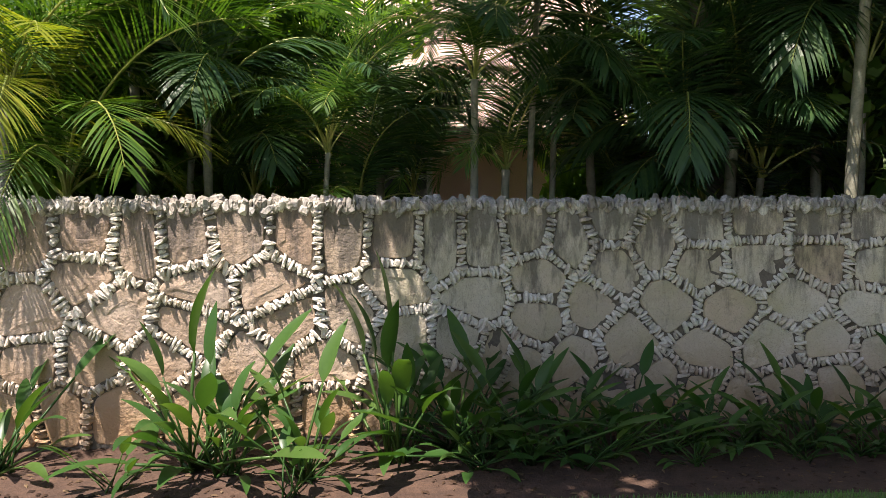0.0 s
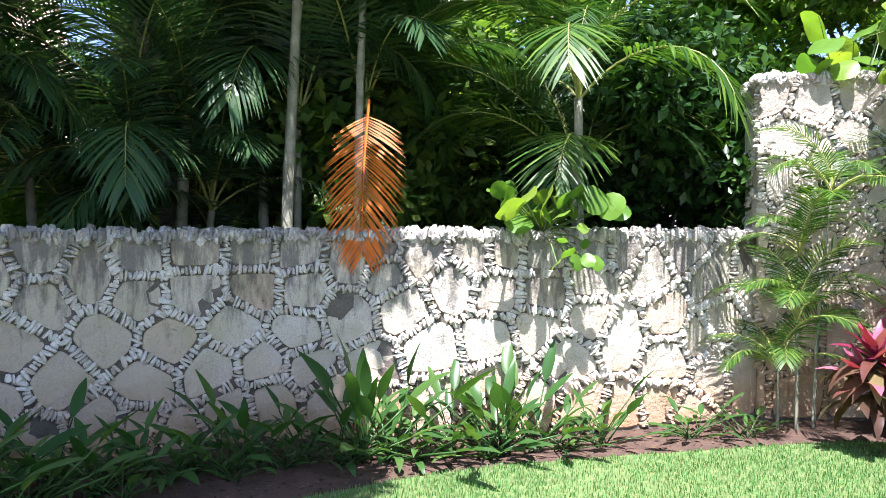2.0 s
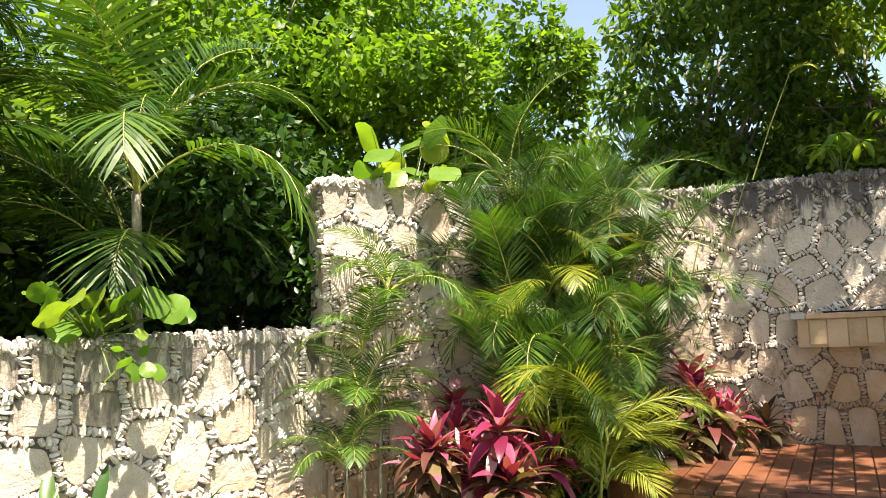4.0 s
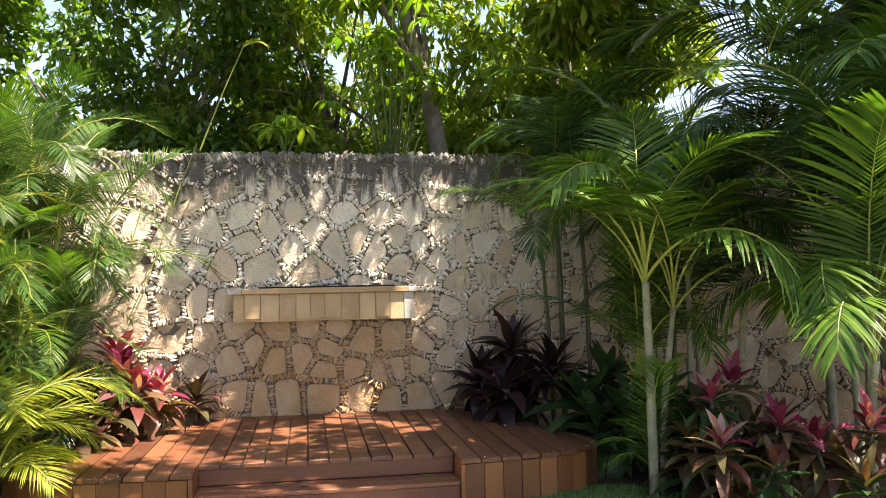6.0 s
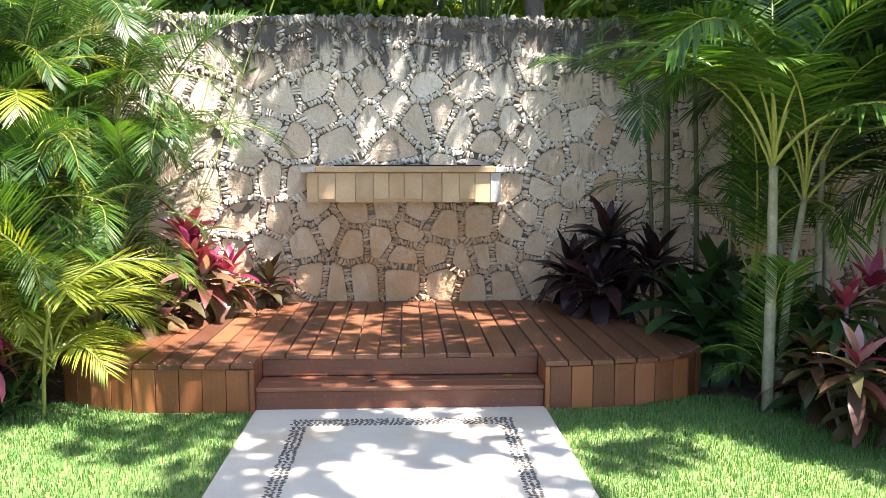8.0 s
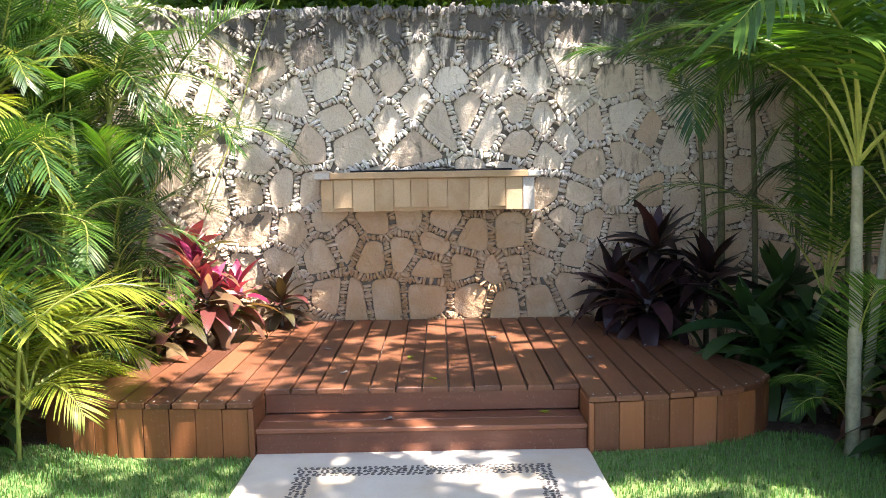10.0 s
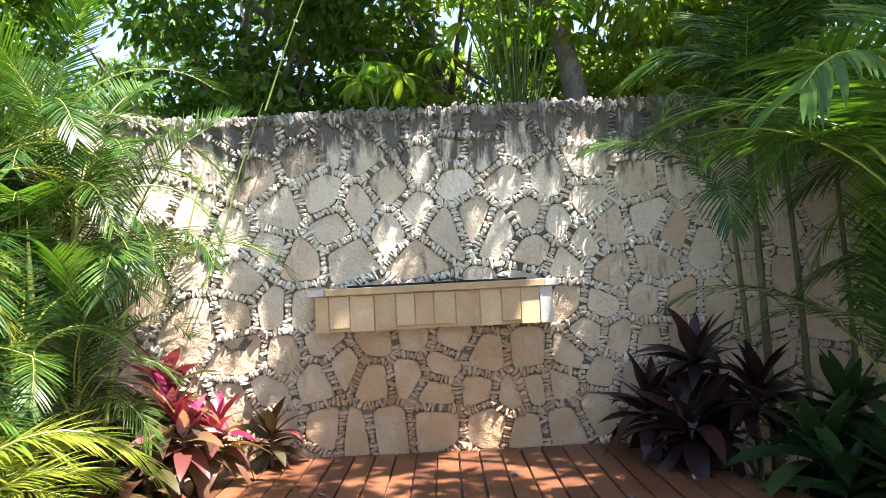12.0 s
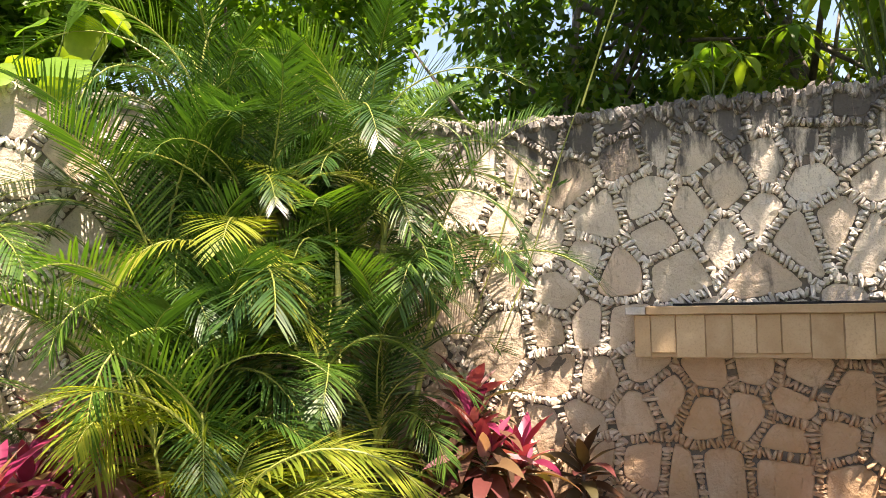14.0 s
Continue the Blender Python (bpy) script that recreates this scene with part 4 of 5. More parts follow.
palm("tall areca palm with thin yellow-green stems by the wall", (7.8, 2.75, 0), [(0, 0, 2.7, 0.05, 0.0, 12), (0.1, 0.12, 2.1, 0.1, 0.1, 9), (-0.12, 0.05, 1.7, -0.1, 0, 9), (-0.3, -0.25, 0.9, -0.15, -0.05, 5), (-0.2, -0.45, 1.2, -0.1, -0.05, 7)], MIXED, 14, 0.8, "", M_RACHIS)
palm("tall areca palm rising beside the deck", (8.55, 2.1, 0), [(0, 0, 2.5, -0.1, -0.1, 13), (0.1, 0.2, 1.8, 0.1, 0.1, 9), (-0.1, -0.15, 2.0, -0.05, -0.15, 11), (0.05, -0.3, 1.5, 0.05, -0.2, 9)], MIXED, 4, 0.8, "", M_RACHIS)
spear = tagged(new("palm_spear"), "unopened yellow-white palm leaf standing among the fronds", "palm leaf")
spear.location = (8.0, 1.88, 0)
part("stalk", mesh_of("stalk", *tube([(0, 0, -0.04), (0.01, 0.01, 0.7), (0.0, 0.0, 1.35)], [0.022, 0.018, 0.014], 7), M_RACHIS, True), None, spear)
part("sheath", mesh_of("sheath", *tube([(0, 0, 1.33), (0.0, 0.0, 1.55), (-0.005, 0.005, 1.8), (-0.01, 0.01, 2.05)], [0.015, 0.022, 0.015, 0.003], 7), M_SPEAR, True), None, spear, "pale yellow folded leaf sheath")
palm("low yellowing palm clump at the deck's corner", (7.15, 1.95, 0), [(0, 0, 0.32, -0.1, -0.15, 9), (0.15, 0.1, 0.3, 0, -0.1, 8), (0.1, 0.2, 0.6, -0.05, 0, 8), (-0.1, 0.25, 0.95, -0.15, 0.0, 5), (-0.15, -0.1, 0.7, -0.2, -0.15, 4)], ["yellow", "yellow", "areca"], 3, 0.72, "", M_RACHIS, 0.5)
palm("feathery small palm against the end of the low wall", (6.5, 3.65, 0), [(0, 0, 0.9, 0, 0, 9), (0.15, 0.1, 1.4, 0.05, 0, 8), (-0.1, 0.1, 0.5, 0, 0, 8), (0.15, -0.05, 1.9, 0.1, -0.1, 8)], ["fine"], 5, 0.8)
palm("tall slender areca palm with a pale green ringed stem", (6.85, -2.72, 0), [(0, 0, 1.55, 0, 0.02, 9), (0.12, -0.12, 1.35, 0.15, -0.2, 8)], ["broad"], 6, 0.92)
palm("dense areca palm clump in the shade of the wall", (7.7, -3.45, 0), [(0, 0, 1.6, 0, 0.0, 10), (0.3, 0.1, 2.0, 0.2, 0.1, 11), (-0.2, -0.3, 2.4, -0.1, -0.2, 11), (0.4, -0.3, 1.2, 0.1, 0, 8), (0.1, 0.3, 0.7, 0.1, 0.1, 8)], ["areca", "dark"], 7, 0.9)
palm("shaded areca palm with thin dark stems against the wall", (9.1, -3.4, 0), [(0, 0, 2.2, -0.1, 0.1, 10), (0.1, 0.3, 2.5, -0.05, 0.1, 9), (0.05, 0.6, 2.6, 0, 0.05, 8), (-0.2, -0.3, 2.4, 0, 0, 10), (-0.05, 0.75, 1.9, -0.05, 0.1, 4), (0.1, -0.6, 2.0, -0.1, 0, 8)], ["areca", "areca", "dark"], 8, 0.68, "", M_STEM_DARK)
palm("big areca palm at the lawn's edge", (6.3, -4.0, 0), [(0, 0, 1.3, 0.1, 0.0, 11), (0.3, -0.3, 1.9, 0.1, -0.1, 11), (-0.2, 0.1, 1.0, -0.1, 0.0, 9), (0.1, -0.5, 2.4, 0, -0.1, 11)], ["broad", "dark"], 9, 0.88)
palm("tall palm clump behind the lawn's edge", (7.2, -4.9, 0), [(0, 0, 2.4, 0, 0, 12), (0.4, 0.2, 3.0, 0.1, 0.1, 12), (-0.3, 0.2, 1.8, 0, 0, 10)], ["broad", "areca", "dark"], 10, 1.05)
palm("low palm seedling in the shaded bed", (7.0, -2.78, 0), [(0, 0, 0.15, 0, 0, 8)], ["fine", "areca"], 11, 0.6)

# palms behind the low wall
BACK = "tall ringed palm with dark drooping fronds behind the wall"
for i, (x, y, h, kinds, size) in enumerate([(0.36, 6.9, 2.6, ["areca", "dark"], 0.8), (0.85, 7.3, 3.5, ["dark"], 0.85), (-0.95, 6.9, 2.0, ["dark", "areca"], 0.8), (-1.9, 7.0, 2.3, ["areca", "dark"], 0.9), (-2.6, 7.5, 2.8, ["dark", "areca"], 1.1),
                                             (1.6, 7.9, 2.2, ["dark"], 1.0), (2.3, 7.35, 2.1, ["dark"], 1.0), (2.7, 7.5, 2.6, ["dark"], 1.15), (3.35, 6.55, 3.6, ["dark"], 1.05), (3.95, 6.35, 3.8, ["dark", "areca"], 1.0), (3.6, 7.6, 2.9, ["dark"], 1.1),
                                             (5.55, 5.15, 2.75, ["broad", "deep"], 1.12), (4.9, 7.2, 2.9, ["dark"], 1.1), (-3.4, 6.6, 2.2, ["areca"], 0.9),
                                             # yellow fronds on the palm at x -3.1 paint in sunlight
                                             (2.9, 7.5, 1.8, ["dark"], 0.9), (-3.1, 5.95, 2.25, ["yellow", "areca", "areca"], 1.2), (-0.5, 8.3, 2.3, ["dark"], 0.9)]):
    palm(BACK, (x, y, 0), [(0, 0, h, 0.1 * math.sin(i), -0.1, 14), (0.25, 0.25, h * 0.72, 0.05, 0.1, 10)], kinds, 30 + i, size, "palms behind the low wall", stout=1.45)

dead = tagged(new("dead_frond"), "orange dry palm frond hanging over the low wall", "palm frond")
dead.location = (3.74, 5.70, 2.66)
whole = frond_mesh(60, 1.35, 46, 0.44, -55, -88, M_FROND_DEAD, 0.0155, 0.12, 0.35, 0.05)
turn = pose(0, 0, 0, 0, 0, 235)
leaf_faces = [p for p in whole.polygons if p.material_index == 0]
for k in range(0, len(leaf_faces), 3):
    ids = sorted({v for p in leaf_faces[k:k + 3] for v in p.vertices})
    ob = part("leaflet", mesh_of("leaflet", [whole.vertices[v].co for v in ids], [tuple(ids.index(v) for v in p.vertices) for p in leaf_faces[k:k + 3]], M_FROND_DEAD), None, dead)
    ob.matrix_basis = turn
stem_faces = [p for p in whole.polygons if p.material_index == 1]
ids = sorted({v for p in stem_faces for v in p.vertices})
spots = {v: k for k, v in enumerate(ids)}
part("rachis", mesh_of("rachis", [whole.vertices[v].co for v in ids], [tuple(spots[v] for v in p.vertices) for p in stem_faces], M_FROND_DEAD), None, dead).matrix_basis = turn

# cordylines
RED = "cordyline with pink young and maroon-green older leaves"
cordyline(RED + " beside the deck", (8.62, 1.32, 0), [(0, 0, 0.85, "pink", "mixed", 24), (0.15, -0.25, 0.65, "pink", "mixed", 20), (-0.25, 0.1, 0.5, "mixed", "mixed", 16), (0.0, 0.3, 0.55, "mixed", "green", 14), (-0.5, 0.25, 0.4, "mixed", "mixed", 16), (0.2, 0.1, 1.0, "pink", "mixed", 18), (-0.1, -0.12, 0.7, "pink", "mixed", 18), (-0.3, 0.4, 0.6, "mixed", "green", 16)], 1, "red cordylines", 0.9)
cordyline("small maroon cordyline at the foot of the wall", (9.22, 0.80, 0.30), [(0, 0, 0.26, "mixed", "mixed", 16)], 2, "red cordylines", 0.8)
rng = random.Random(31)
flank_heads = [(rng.uniform(-0.6, 0.55), rng.uniform(-0.6, 0.45), rng.uniform(0.28, 0.95), "pink", rng.choice(("mixed", "mixed", "pink", "green")), 18) for _ in range(17)]
cordyline(RED + " in the flank bed", (6.62, 2.68, 0), flank_heads, 3, "red cordylines", 0.82)
cordyline("dark purple cordyline on the shaded side of the deck", (8.9, -2.2, 0), [(0, 0, 0.98, "black", "black", 24), (0.1, 0.3, 0.65, "black", "black", 20), (-0.15, -0.35, 0.75, "black", "black", 20), (0.1, -0.15, 0.5, "black", "green", 16), (-0.3, 0.15, 0.6, "black", "black", 18)], 4, "dark cordylines", 1.12)
cordyline("dark green cordyline behind the deck's corner", (8.1, -2.65, 0), [(0, 0, 0.5, "green", "green", 20), (0.25, -0.3, 0.7, "green", "green", 20), (-0.3, 0.0, 0.35, "green", "green", 16), (-0.5, -0.2, 0.45, "green", "green", 16)], 5, "dark cordylines", 1.25)
cordyline(RED + " in the shaded bed", (6.3, -3.0, 0), [(0.1, 0.05, 0.78, "pink", "green", 22), (-0.15, -0.3, 0.62, "pink", "mixed", 20), (0.3, 0.1, 0.45, "mixed", "mixed", 16), (-0.05, 0.0, 0.3, "green", "mixed", 16), (-0.3, 0.2, 0.55, "pink", "mixed", 18), (0.35, -0.25, 0.85, "pink", "mixed", 18), (-0.4, -0.1, 0.4, "mixed", "green", 16)], 6, "red cordylines", 0.64)
cordyline(RED + " by the lawn", (5.8, -3.7, 0), [(0, 0, 0.65, "pink", "mixed", 20), (0.3, 0.2, 0.5, "pink", "mixed", 18), (-0.2, 0.2, 0.35, "mixed", "green", 14), (0.15, -0.3, 0.75, "pink", "mixed", 18), (-0.35, -0.15, 0.5, "pink", "mixed", 18)], 7, "red cordylines", 0.64)
cordyline("dark green cordyline thicket below the palms", (7.45, -3.0, 0), [(0, 0, 0.45, "green", "green", 20), (0.3, -0.2, 0.6, "green", "green", 20), (-0.3, -0.1, 0.4, "green", "mixed", 18), (0.6, 0.1, 0.4, "green", "green", 18)], 18, "dark cordylines")
cordyline("maroon and green cordyline thicket under the palms", (6.6, -3.35, 0), [(0, 0, 0.45, "mixed", "green", 20), (0.35, 0.2, 0.55, "mixed", "green", 20), (-0.3, 0.0, 0.5, "mixed", "mixed", 18), (-0.6, -0.3, 0.4, "mixed", "mixed", 18), (0.1, 0.35, 0.25, "green", "green", 16)], 19, "dark cordylines", 0.8)
cordyline("dark green cordyline in the shaded bed", (7.0, -3.15, 0), [(0, 0, 0.5, "green", "green", 18), (0.3, 0.1, 0.35, "green", "mixed", 16), (-0.25, 0.15, 0.3, "green", "mixed", 16)], 8, "dark cordylines")

# bed plants along the low wall
GREEN = "clump of upright green strap leaves in the soil bed"
for i, (x, y, n, s, u) in enumerate([(-2.55, 4.75, 16, 1.3, 1.0), (-1.4, 4.8, 20, 1.6, 1.25), (-1.2, 4.7, 16, 1.3, 1.2), (-0.7, 4.6, 14, 1.25, 1.0), (-0.2, 4.9, 18, 1.6, 1.2), (0.15, 5.15, 18, 1.35, 0.9), (0.5, 5.15, 16, 1.1, 0.8), (0.9, 5.2, 18, 1.0, 0.7),
                                     (1.3, 5.3, 16, 0.9, 0.7), (1.75, 5.25, 16, 0.95, 0.9), (2.1, 5.25, 14, 0.85, 0.7), (2.5, 5.15, 16, 0.95, 0.9), (2.85, 5.05, 14, 0.85, 0.7), (3.2, 4.85, 18, 1.25, 1.1), (3.35, 4.75, 16, 1.2, 1.0),
                                     (3.75, 4.6, 16, 0.9, 0.8), (4.1, 4.45, 18, 1.2, 1.1), (4.35, 4.4, 14, 1.0, 0.9), (4.85, 4.2, 16, 0.8, 0.8), (5.6, 3.95, 16, 0.7, 0.5), (6.0, 3.75, 14, 0.7, 0.5), (0.3, 4.75, 12, 0.9, 0.5), (0.9, 4.8, 12, 0.85, 0.5), (1.6, 4.85, 12, 0.7, 0.5), (2.3, 4.9, 10, 0.7, 0.5), (-1.75, 4.45, 8, 0.7, 0.7), (-0.75, 4.3, 8, 0.8, 0.8), (0.3, 4.98, 18, 1.2, 0.6), (0.62, 4.9, 18, 1.15, 0.6), (1.1, 5.0, 18, 1.0, 0.6), (1.5, 5.1, 16, 0.95, 0.6), (1.95, 5.1, 16, 0.9, 0.6), (2.3, 5.1, 16, 0.9, 0.6), (2.7, 5.0, 16, 0.9, 0.6), (3.05, 4.85, 16, 0.9, 0.6), (3.5, 4.6, 14, 0.8, 0.5), (3.95, 4.4, 16, 0.9, 0.6), (4.55, 4.25, 14, 0.8, 0.6)]):
    bed_plant(GREEN, (x, y, 0), n, 100 + i, s, u)
bed_plant("low green strap-leaved plant at the deck's corner", (7.0, 2.12, 0), 18, 140, 0.75, 0.7, "bed plants by the deck")

# broad-leaved plants
rng = random.Random(9)
round_leaf_plant("creeping plant with large round light-green leaves on the low wall's top", (4.75, 4.72, 1.62), [(rng.uniform(-0.45, 0.5), rng.uniform(-0.35, 0.25), rng.uniform(0.02, 0.33), rng.uniform(0.13, 0.26)) for _ in range(26)] + [(rng.uniform(-0.25, 0.1), -0.42, rng.uniform(-0.35, 0.0), rng.uniform(0.08, 0.13)) for _ in range(9)], 3)
round_leaf_plant("tall plant with large yellow-green leaves above the wall", (7.45, 3.75, 2.6), [(rng.uniform(-0.55, 0.55), rng.uniform(-0.5, 0.3), rng.uniform(0.25, 1.0), rng.uniform(0.22, 0.38)) for _ in range(20)], 5)
umbrella_plant("bright green umbrella-leaved seedling on top of the wall", (9.72, -0.05, 2.9), [(0.0, 0.0, 0.45, 1.0, 9), (0.08, 0.16, 0.36, 0.9, 8), (0.12, -0.18, 0.38, 0.9, 8), (-0.08, 0.08, 0.28, 0.8, 7)], 3)
umbrella_plant("umbrella tree with drooping compound leaves behind the wall", (10.7, -1.25, 2.4), [(rng.uniform(-0.7, 0.5), rng.uniform(-0.75, 0.75), rng.uniform(1.3, 2.8), rng.uniform(0.95, 1.3), 8) for _ in range(26)], 6)

# trees behind the walls
tree("leaning grey-barked tree behind the tall wall", (11.3, -2.7, 0), (11.3, -1.66, 4.5), (11.2, -0.6, 7.4), 2.5, 46, 0.6, 190, 0.08, M_LEAF_FINE, 1, 3.0, 0.8, 0.19)
tree("dense broadleaf tree with bright green crown", (11.6, 5.6, 0), (11.2, 5.2, 2.5), (10.6, 4.9, 4.9), 2.7, 64, 0.6, 300, 0.078, M_LEAF, 2, 1.7, 0.2, 0.16)
tree("dark leafy tree behind the tall wall", (13.0, 2.2, 0), (12.8, 2.0, 2.5), (12.6, 1.6, 4.9), 2.6, 50, 0.58, 190, 0.075, M_LEAF_DARK, 3, 2.4, 0.5, 0.18)
tree("dark fine-leaved tree behind the tall wall", (14.0, -1.5, 0), (13.8, -1.0, 3.0), (13.6, -0.5, 4.6), 2.7, 46, 0.56, 190, 0.07, M_LEAF_FINE, 4, 3.0, 0.6, 0.16)
tree("hanging fine-leaved tree behind the wall's far end", (12.6, -4.6, 0), (12.3, -4.2, 3.0), (11.9, -3.8, 5.0), 2.6, 50, 0.6, 210, 0.075, M_LEAF_FINE, 5, 3.2, 0.8, 0.16)
tree("broad tree behind the corner of the walls", (9.0, 8.2, 0), (8.8, 8.0, 2.6), (8.6, 7.2, 4.8), 2.6, 54, 0.62, 260, 0.08, M_LEAF, 6, 1.8, 0.3, 0.16)
tree("shrubby dark tree behind the low wall", (6.8, 8.6, 0), (6.7, 8.6, 1.8), (6.3, 8.4, 3.0), 2.4, 56, 0.7, 210, 0.10, M_LEAF_DARK, 7, 2.0, 0.3, 0.12, 0.9)
# the darkened frond colour paints the shade behind the wall's end
tree("dense shrub, darkened for shade, behind the end of the low wall", (7.6, 6.0, 0), (7.5, 6.0, 1.0), (7.2, 6.0, 2.3), 1.7, 50, 0.6, 300, 0.08, M_PALM_DEEP, 21, 2.0, 0.3, 0.1, 1.0)
# brighter leaf colour where x < 3 stands for sunlight on the shrubs
for k, (x, y) in enumerate([(-5.2, 8.2), (-3.6, 8.4), (2.5, 9.6), (3.6, 9.4), (4.2, 10.6), (6.2, 10.2)]):
    tree("low dark shrub behind the palms", (x, y, 0), (x, y, 0.5), (x, y, 1.5), 1.4, 36, 0.55, 130, 0.11, M_LEAF if x < 3 else M_LEAF_DARK, 300 + k, 2.0, 0.3, 0.08, 0.8)
for k, (x, y) in enumerate([(12.4, 4.0), (12.0, 1.2), (12.6, -0.6), (12.2, -2.6), (11.6, -4.6), (11.0, -6.2), (10.6, 6.6), (15.5, 3.0), (16.0, 0.4), (15.6, -2.4), (14.6, -5.0), (14.0, 6.0)]):
    far = x > 13.5
    tree("dark leafy shrub behind the tall wall", (x, y, 0), (x, y, 1.5), (x, y, 3.9 if far else 2.7), 2.0 if far else 1.3, 44 if far else 30, 0.55, 150, 0.078, M_LEAF_FINE if -3 < y < 1 else M_LEAF_DARK, 330 + k, 2.3, 0.4, 0.08, 0.9)
tree("dark shrub behind the low wall", (5.0, 8.0, 0), (5.0, 8.0, 0.8), (4.8, 7.9, 1.9), 1.6, 44, 0.6, 200, 0.10, M_LEAF_DARK, 22, 2.0, 0.3, 0.1, 0.9)
tree("dark tree behind the palms", (5.2, 9.8, 0), (5.2, 9.8, 2.0), (5.0, 9.6, 3.4), 2.5, 60, 0.7, 190, 0.11, M_LEAF_DARK, 8, 2.0, 0.3, 0.12, 1.0)
# bright leaf colour here too stands for sunlit foliage
tree("shrubby tree behind the palms", (-3.2, 9.5, 0), (-3.2, 9.4, 2.0), (-3.2, 9.2, 3.4), 2.6, 56, 0.7, 190, 0.11, M_LEAF, 9, 2.0, 0.3, 0.12, 1.0)
# crown set out of view so that it shades the palms and bed
tree("tall tree behind the palm clump, unseen crown placed to shade it", (9.8, -7.0, 0), (9.6, -6.8, 3.0), (7.8, -6.3, 5.5), 2.8, 80, 0.75, 220, 0.11, M_LEAF, 12, 2.2, 0.4, 0.16)
# added tree: its unseen crown keeps sun off the wall's middle and bed
tree("added leafy tree whose unseen crown shades the low wall", (3.0, 8.9, 0), (2.0, 6.7, 4.2), (0.45, 4.0, 5.3), 2.1, 104, 0.45, 200, 0.11, M_LEAF_DARK, 15, 2.0, 0.3, 0.14, 0.3)
# the unseen canopy over the deck, placed to dapple deck, path and wall
tree("unseen spreading tree whose thin crown is placed to shade the deck", (9.0, -7.2, 0), (8.2, -5.6, 4.5), (6.5, -3.5, 7.6), 3.6, 84, 0.36, 140, 0.11, M_LEAF_FINE, 14, 2.4, 0.4, 0.22, 0.3)

# dry stalks and creepers at the wall
stalk = tagged(new("plume_grass"), "thin dry flower stalk with a pale plume above the wall", "plant")
stalk.location = (9.25, 0.75, 2.9)
part("stalk", mesh_of("stalk", *tube([(0, 0.0, 0), (-0.05, -0.2, 0.5), (-0.08, -0.42, 1.0)], [0.008, 0.006, 0.004], 5), M_RACHIS), None, stalk)
part("plume", frond_mesh(70, 0.30, 16, 0.10, 30, -60, M_PALM_YELLOW, 0.012, 0.05, 0.6), None, stalk).matrix_basis = pose(-0.08, -0.42, 1.0, 0, 0, 250)
vine = tagged(new("climbing_vine"), "thin green vine climbing up the tall wall", "vine")
for k, pts in enumerate((((9.36, 1.45, 1.25), (9.40, 1.18, 1.9), (9.38, 0.98, 2.5), (9.42, 0.80, 3.0)), ((9.36, 1.6, 1.5), (9.40, 1.42, 2.0), (9.42, 1.25, 2.6)))):
    part("stem", mesh_of("stem", *tube(curve_points(pts, 6), [0.0055] * (len(pts) * 6 - 5), 5), M_RACHIS), None, vine)
for k in range(10):
    ob = part("leaf", STRAP[4], None, vine)
    ob.matrix_basis = pose(9.37, 1.0 + 0.05 * math.sin(k * 3), 2.32 + 0.02 * k, 40 * k, -20, 140 + 40 * k) @ Matrix.Diagonal((0.28, 0.28, 0.28, 1))


# ---- house behind the palms ----
def build_house():
    house = tagged(new("house"), "pinkish stucco house with thatched roof behind the palms", "house")
    part("wall", box_bm(-7.0, 2.7, 11.5, 11.8, 0, 2.86, 0.01), M_STUCCO, house)
    part("side_wall", box_bm(2.4, 2.7, 11.801, 17.5, 0, 2.86, 0.01), M_STUCCO, house)
    rng = random.Random(77)
    for k in range(9):
        # each course of thatch laps over the one below it, with a ragged lower edge
        y, z = 10.75 + 0.42 * k, 2.5 + 0.46 * k
        n, verts, faces = 70, [], []
        for i in range(n + 1):
            x = -7.4 + 10.0 * i / n
            d = rng.uniform(-0.05, 0.05)
            verts += [(x, y + d, z + d), (x, y + 0.62, z + 0.62), (x, y + d - 0.05, z + d + 0.09), (x, y + 0.58, z + 0.66)]
        for i in range(n):
            a, b = 4 * i, 4 * i + 4
            faces += [(a, b, b + 1, a + 1), (a + 2, a + 3, b + 3, b + 2), (a, a + 2, b + 2, b)]
        part("thatch_course", mesh_of("thatch_course", verts, faces, M_THATCH), None, house)
    for x in (-4.5, -1.2):
        w = part("window", box_bm(x, x + 1.2, 11.47, 11.498, 1.2, 2.3, 0.005), M_SPOUT_GREY, house)
        part("pane", box_bm(x + 0.08, x + 1.12, 11.455, 11.468, 1.28, 2.22, 0), M_DARK_GLASS, w)
    part("plinth", box_bm(-7.0, 2.75, 11.45, 11.499, 0, 0.5, 0.01), M_MORTAR, house)
    return house


build_house()

# ---- walls, stone by stone ----
# centres of the larger stones, course by course: along the wall, and height
HIGH_STONES = []
HIGH_STONES += [(4.30, 2.63), (4.63, 2.61), (4.78, 2.83), (5.07, 2.80), (5.27, 2.85), (5.35, 2.59), (5.58, 2.66), (5.77, 2.87), (5.80, 2.60), (6.02, 2.81), (6.24, 2.83), (6.27, 2.48), (6.50, 2.83), (6.46, 2.56), (6.73, 2.81), (6.71, 2.54), (7.01, 2.62), (7.23, 2.81), (7.38, 2.71), (7.55, 2.68), (7.88, 2.64), (8.14, 2.68), (8.37, 2.56)]
HIGH_STONES += [(4.20, 2.30), (4.49, 2.17), (4.96, 2.42), (4.76, 2.03), (5.15, 2.18), (5.47, 2.28), (5.76, 2.16), (6.00, 2.32), (6.49, 2.35), (6.89, 2.30), (7.21, 2.32), (7.50, 2.44), (7.89, 2.27), (8.28, 2.29), (8.59, 2.40)]
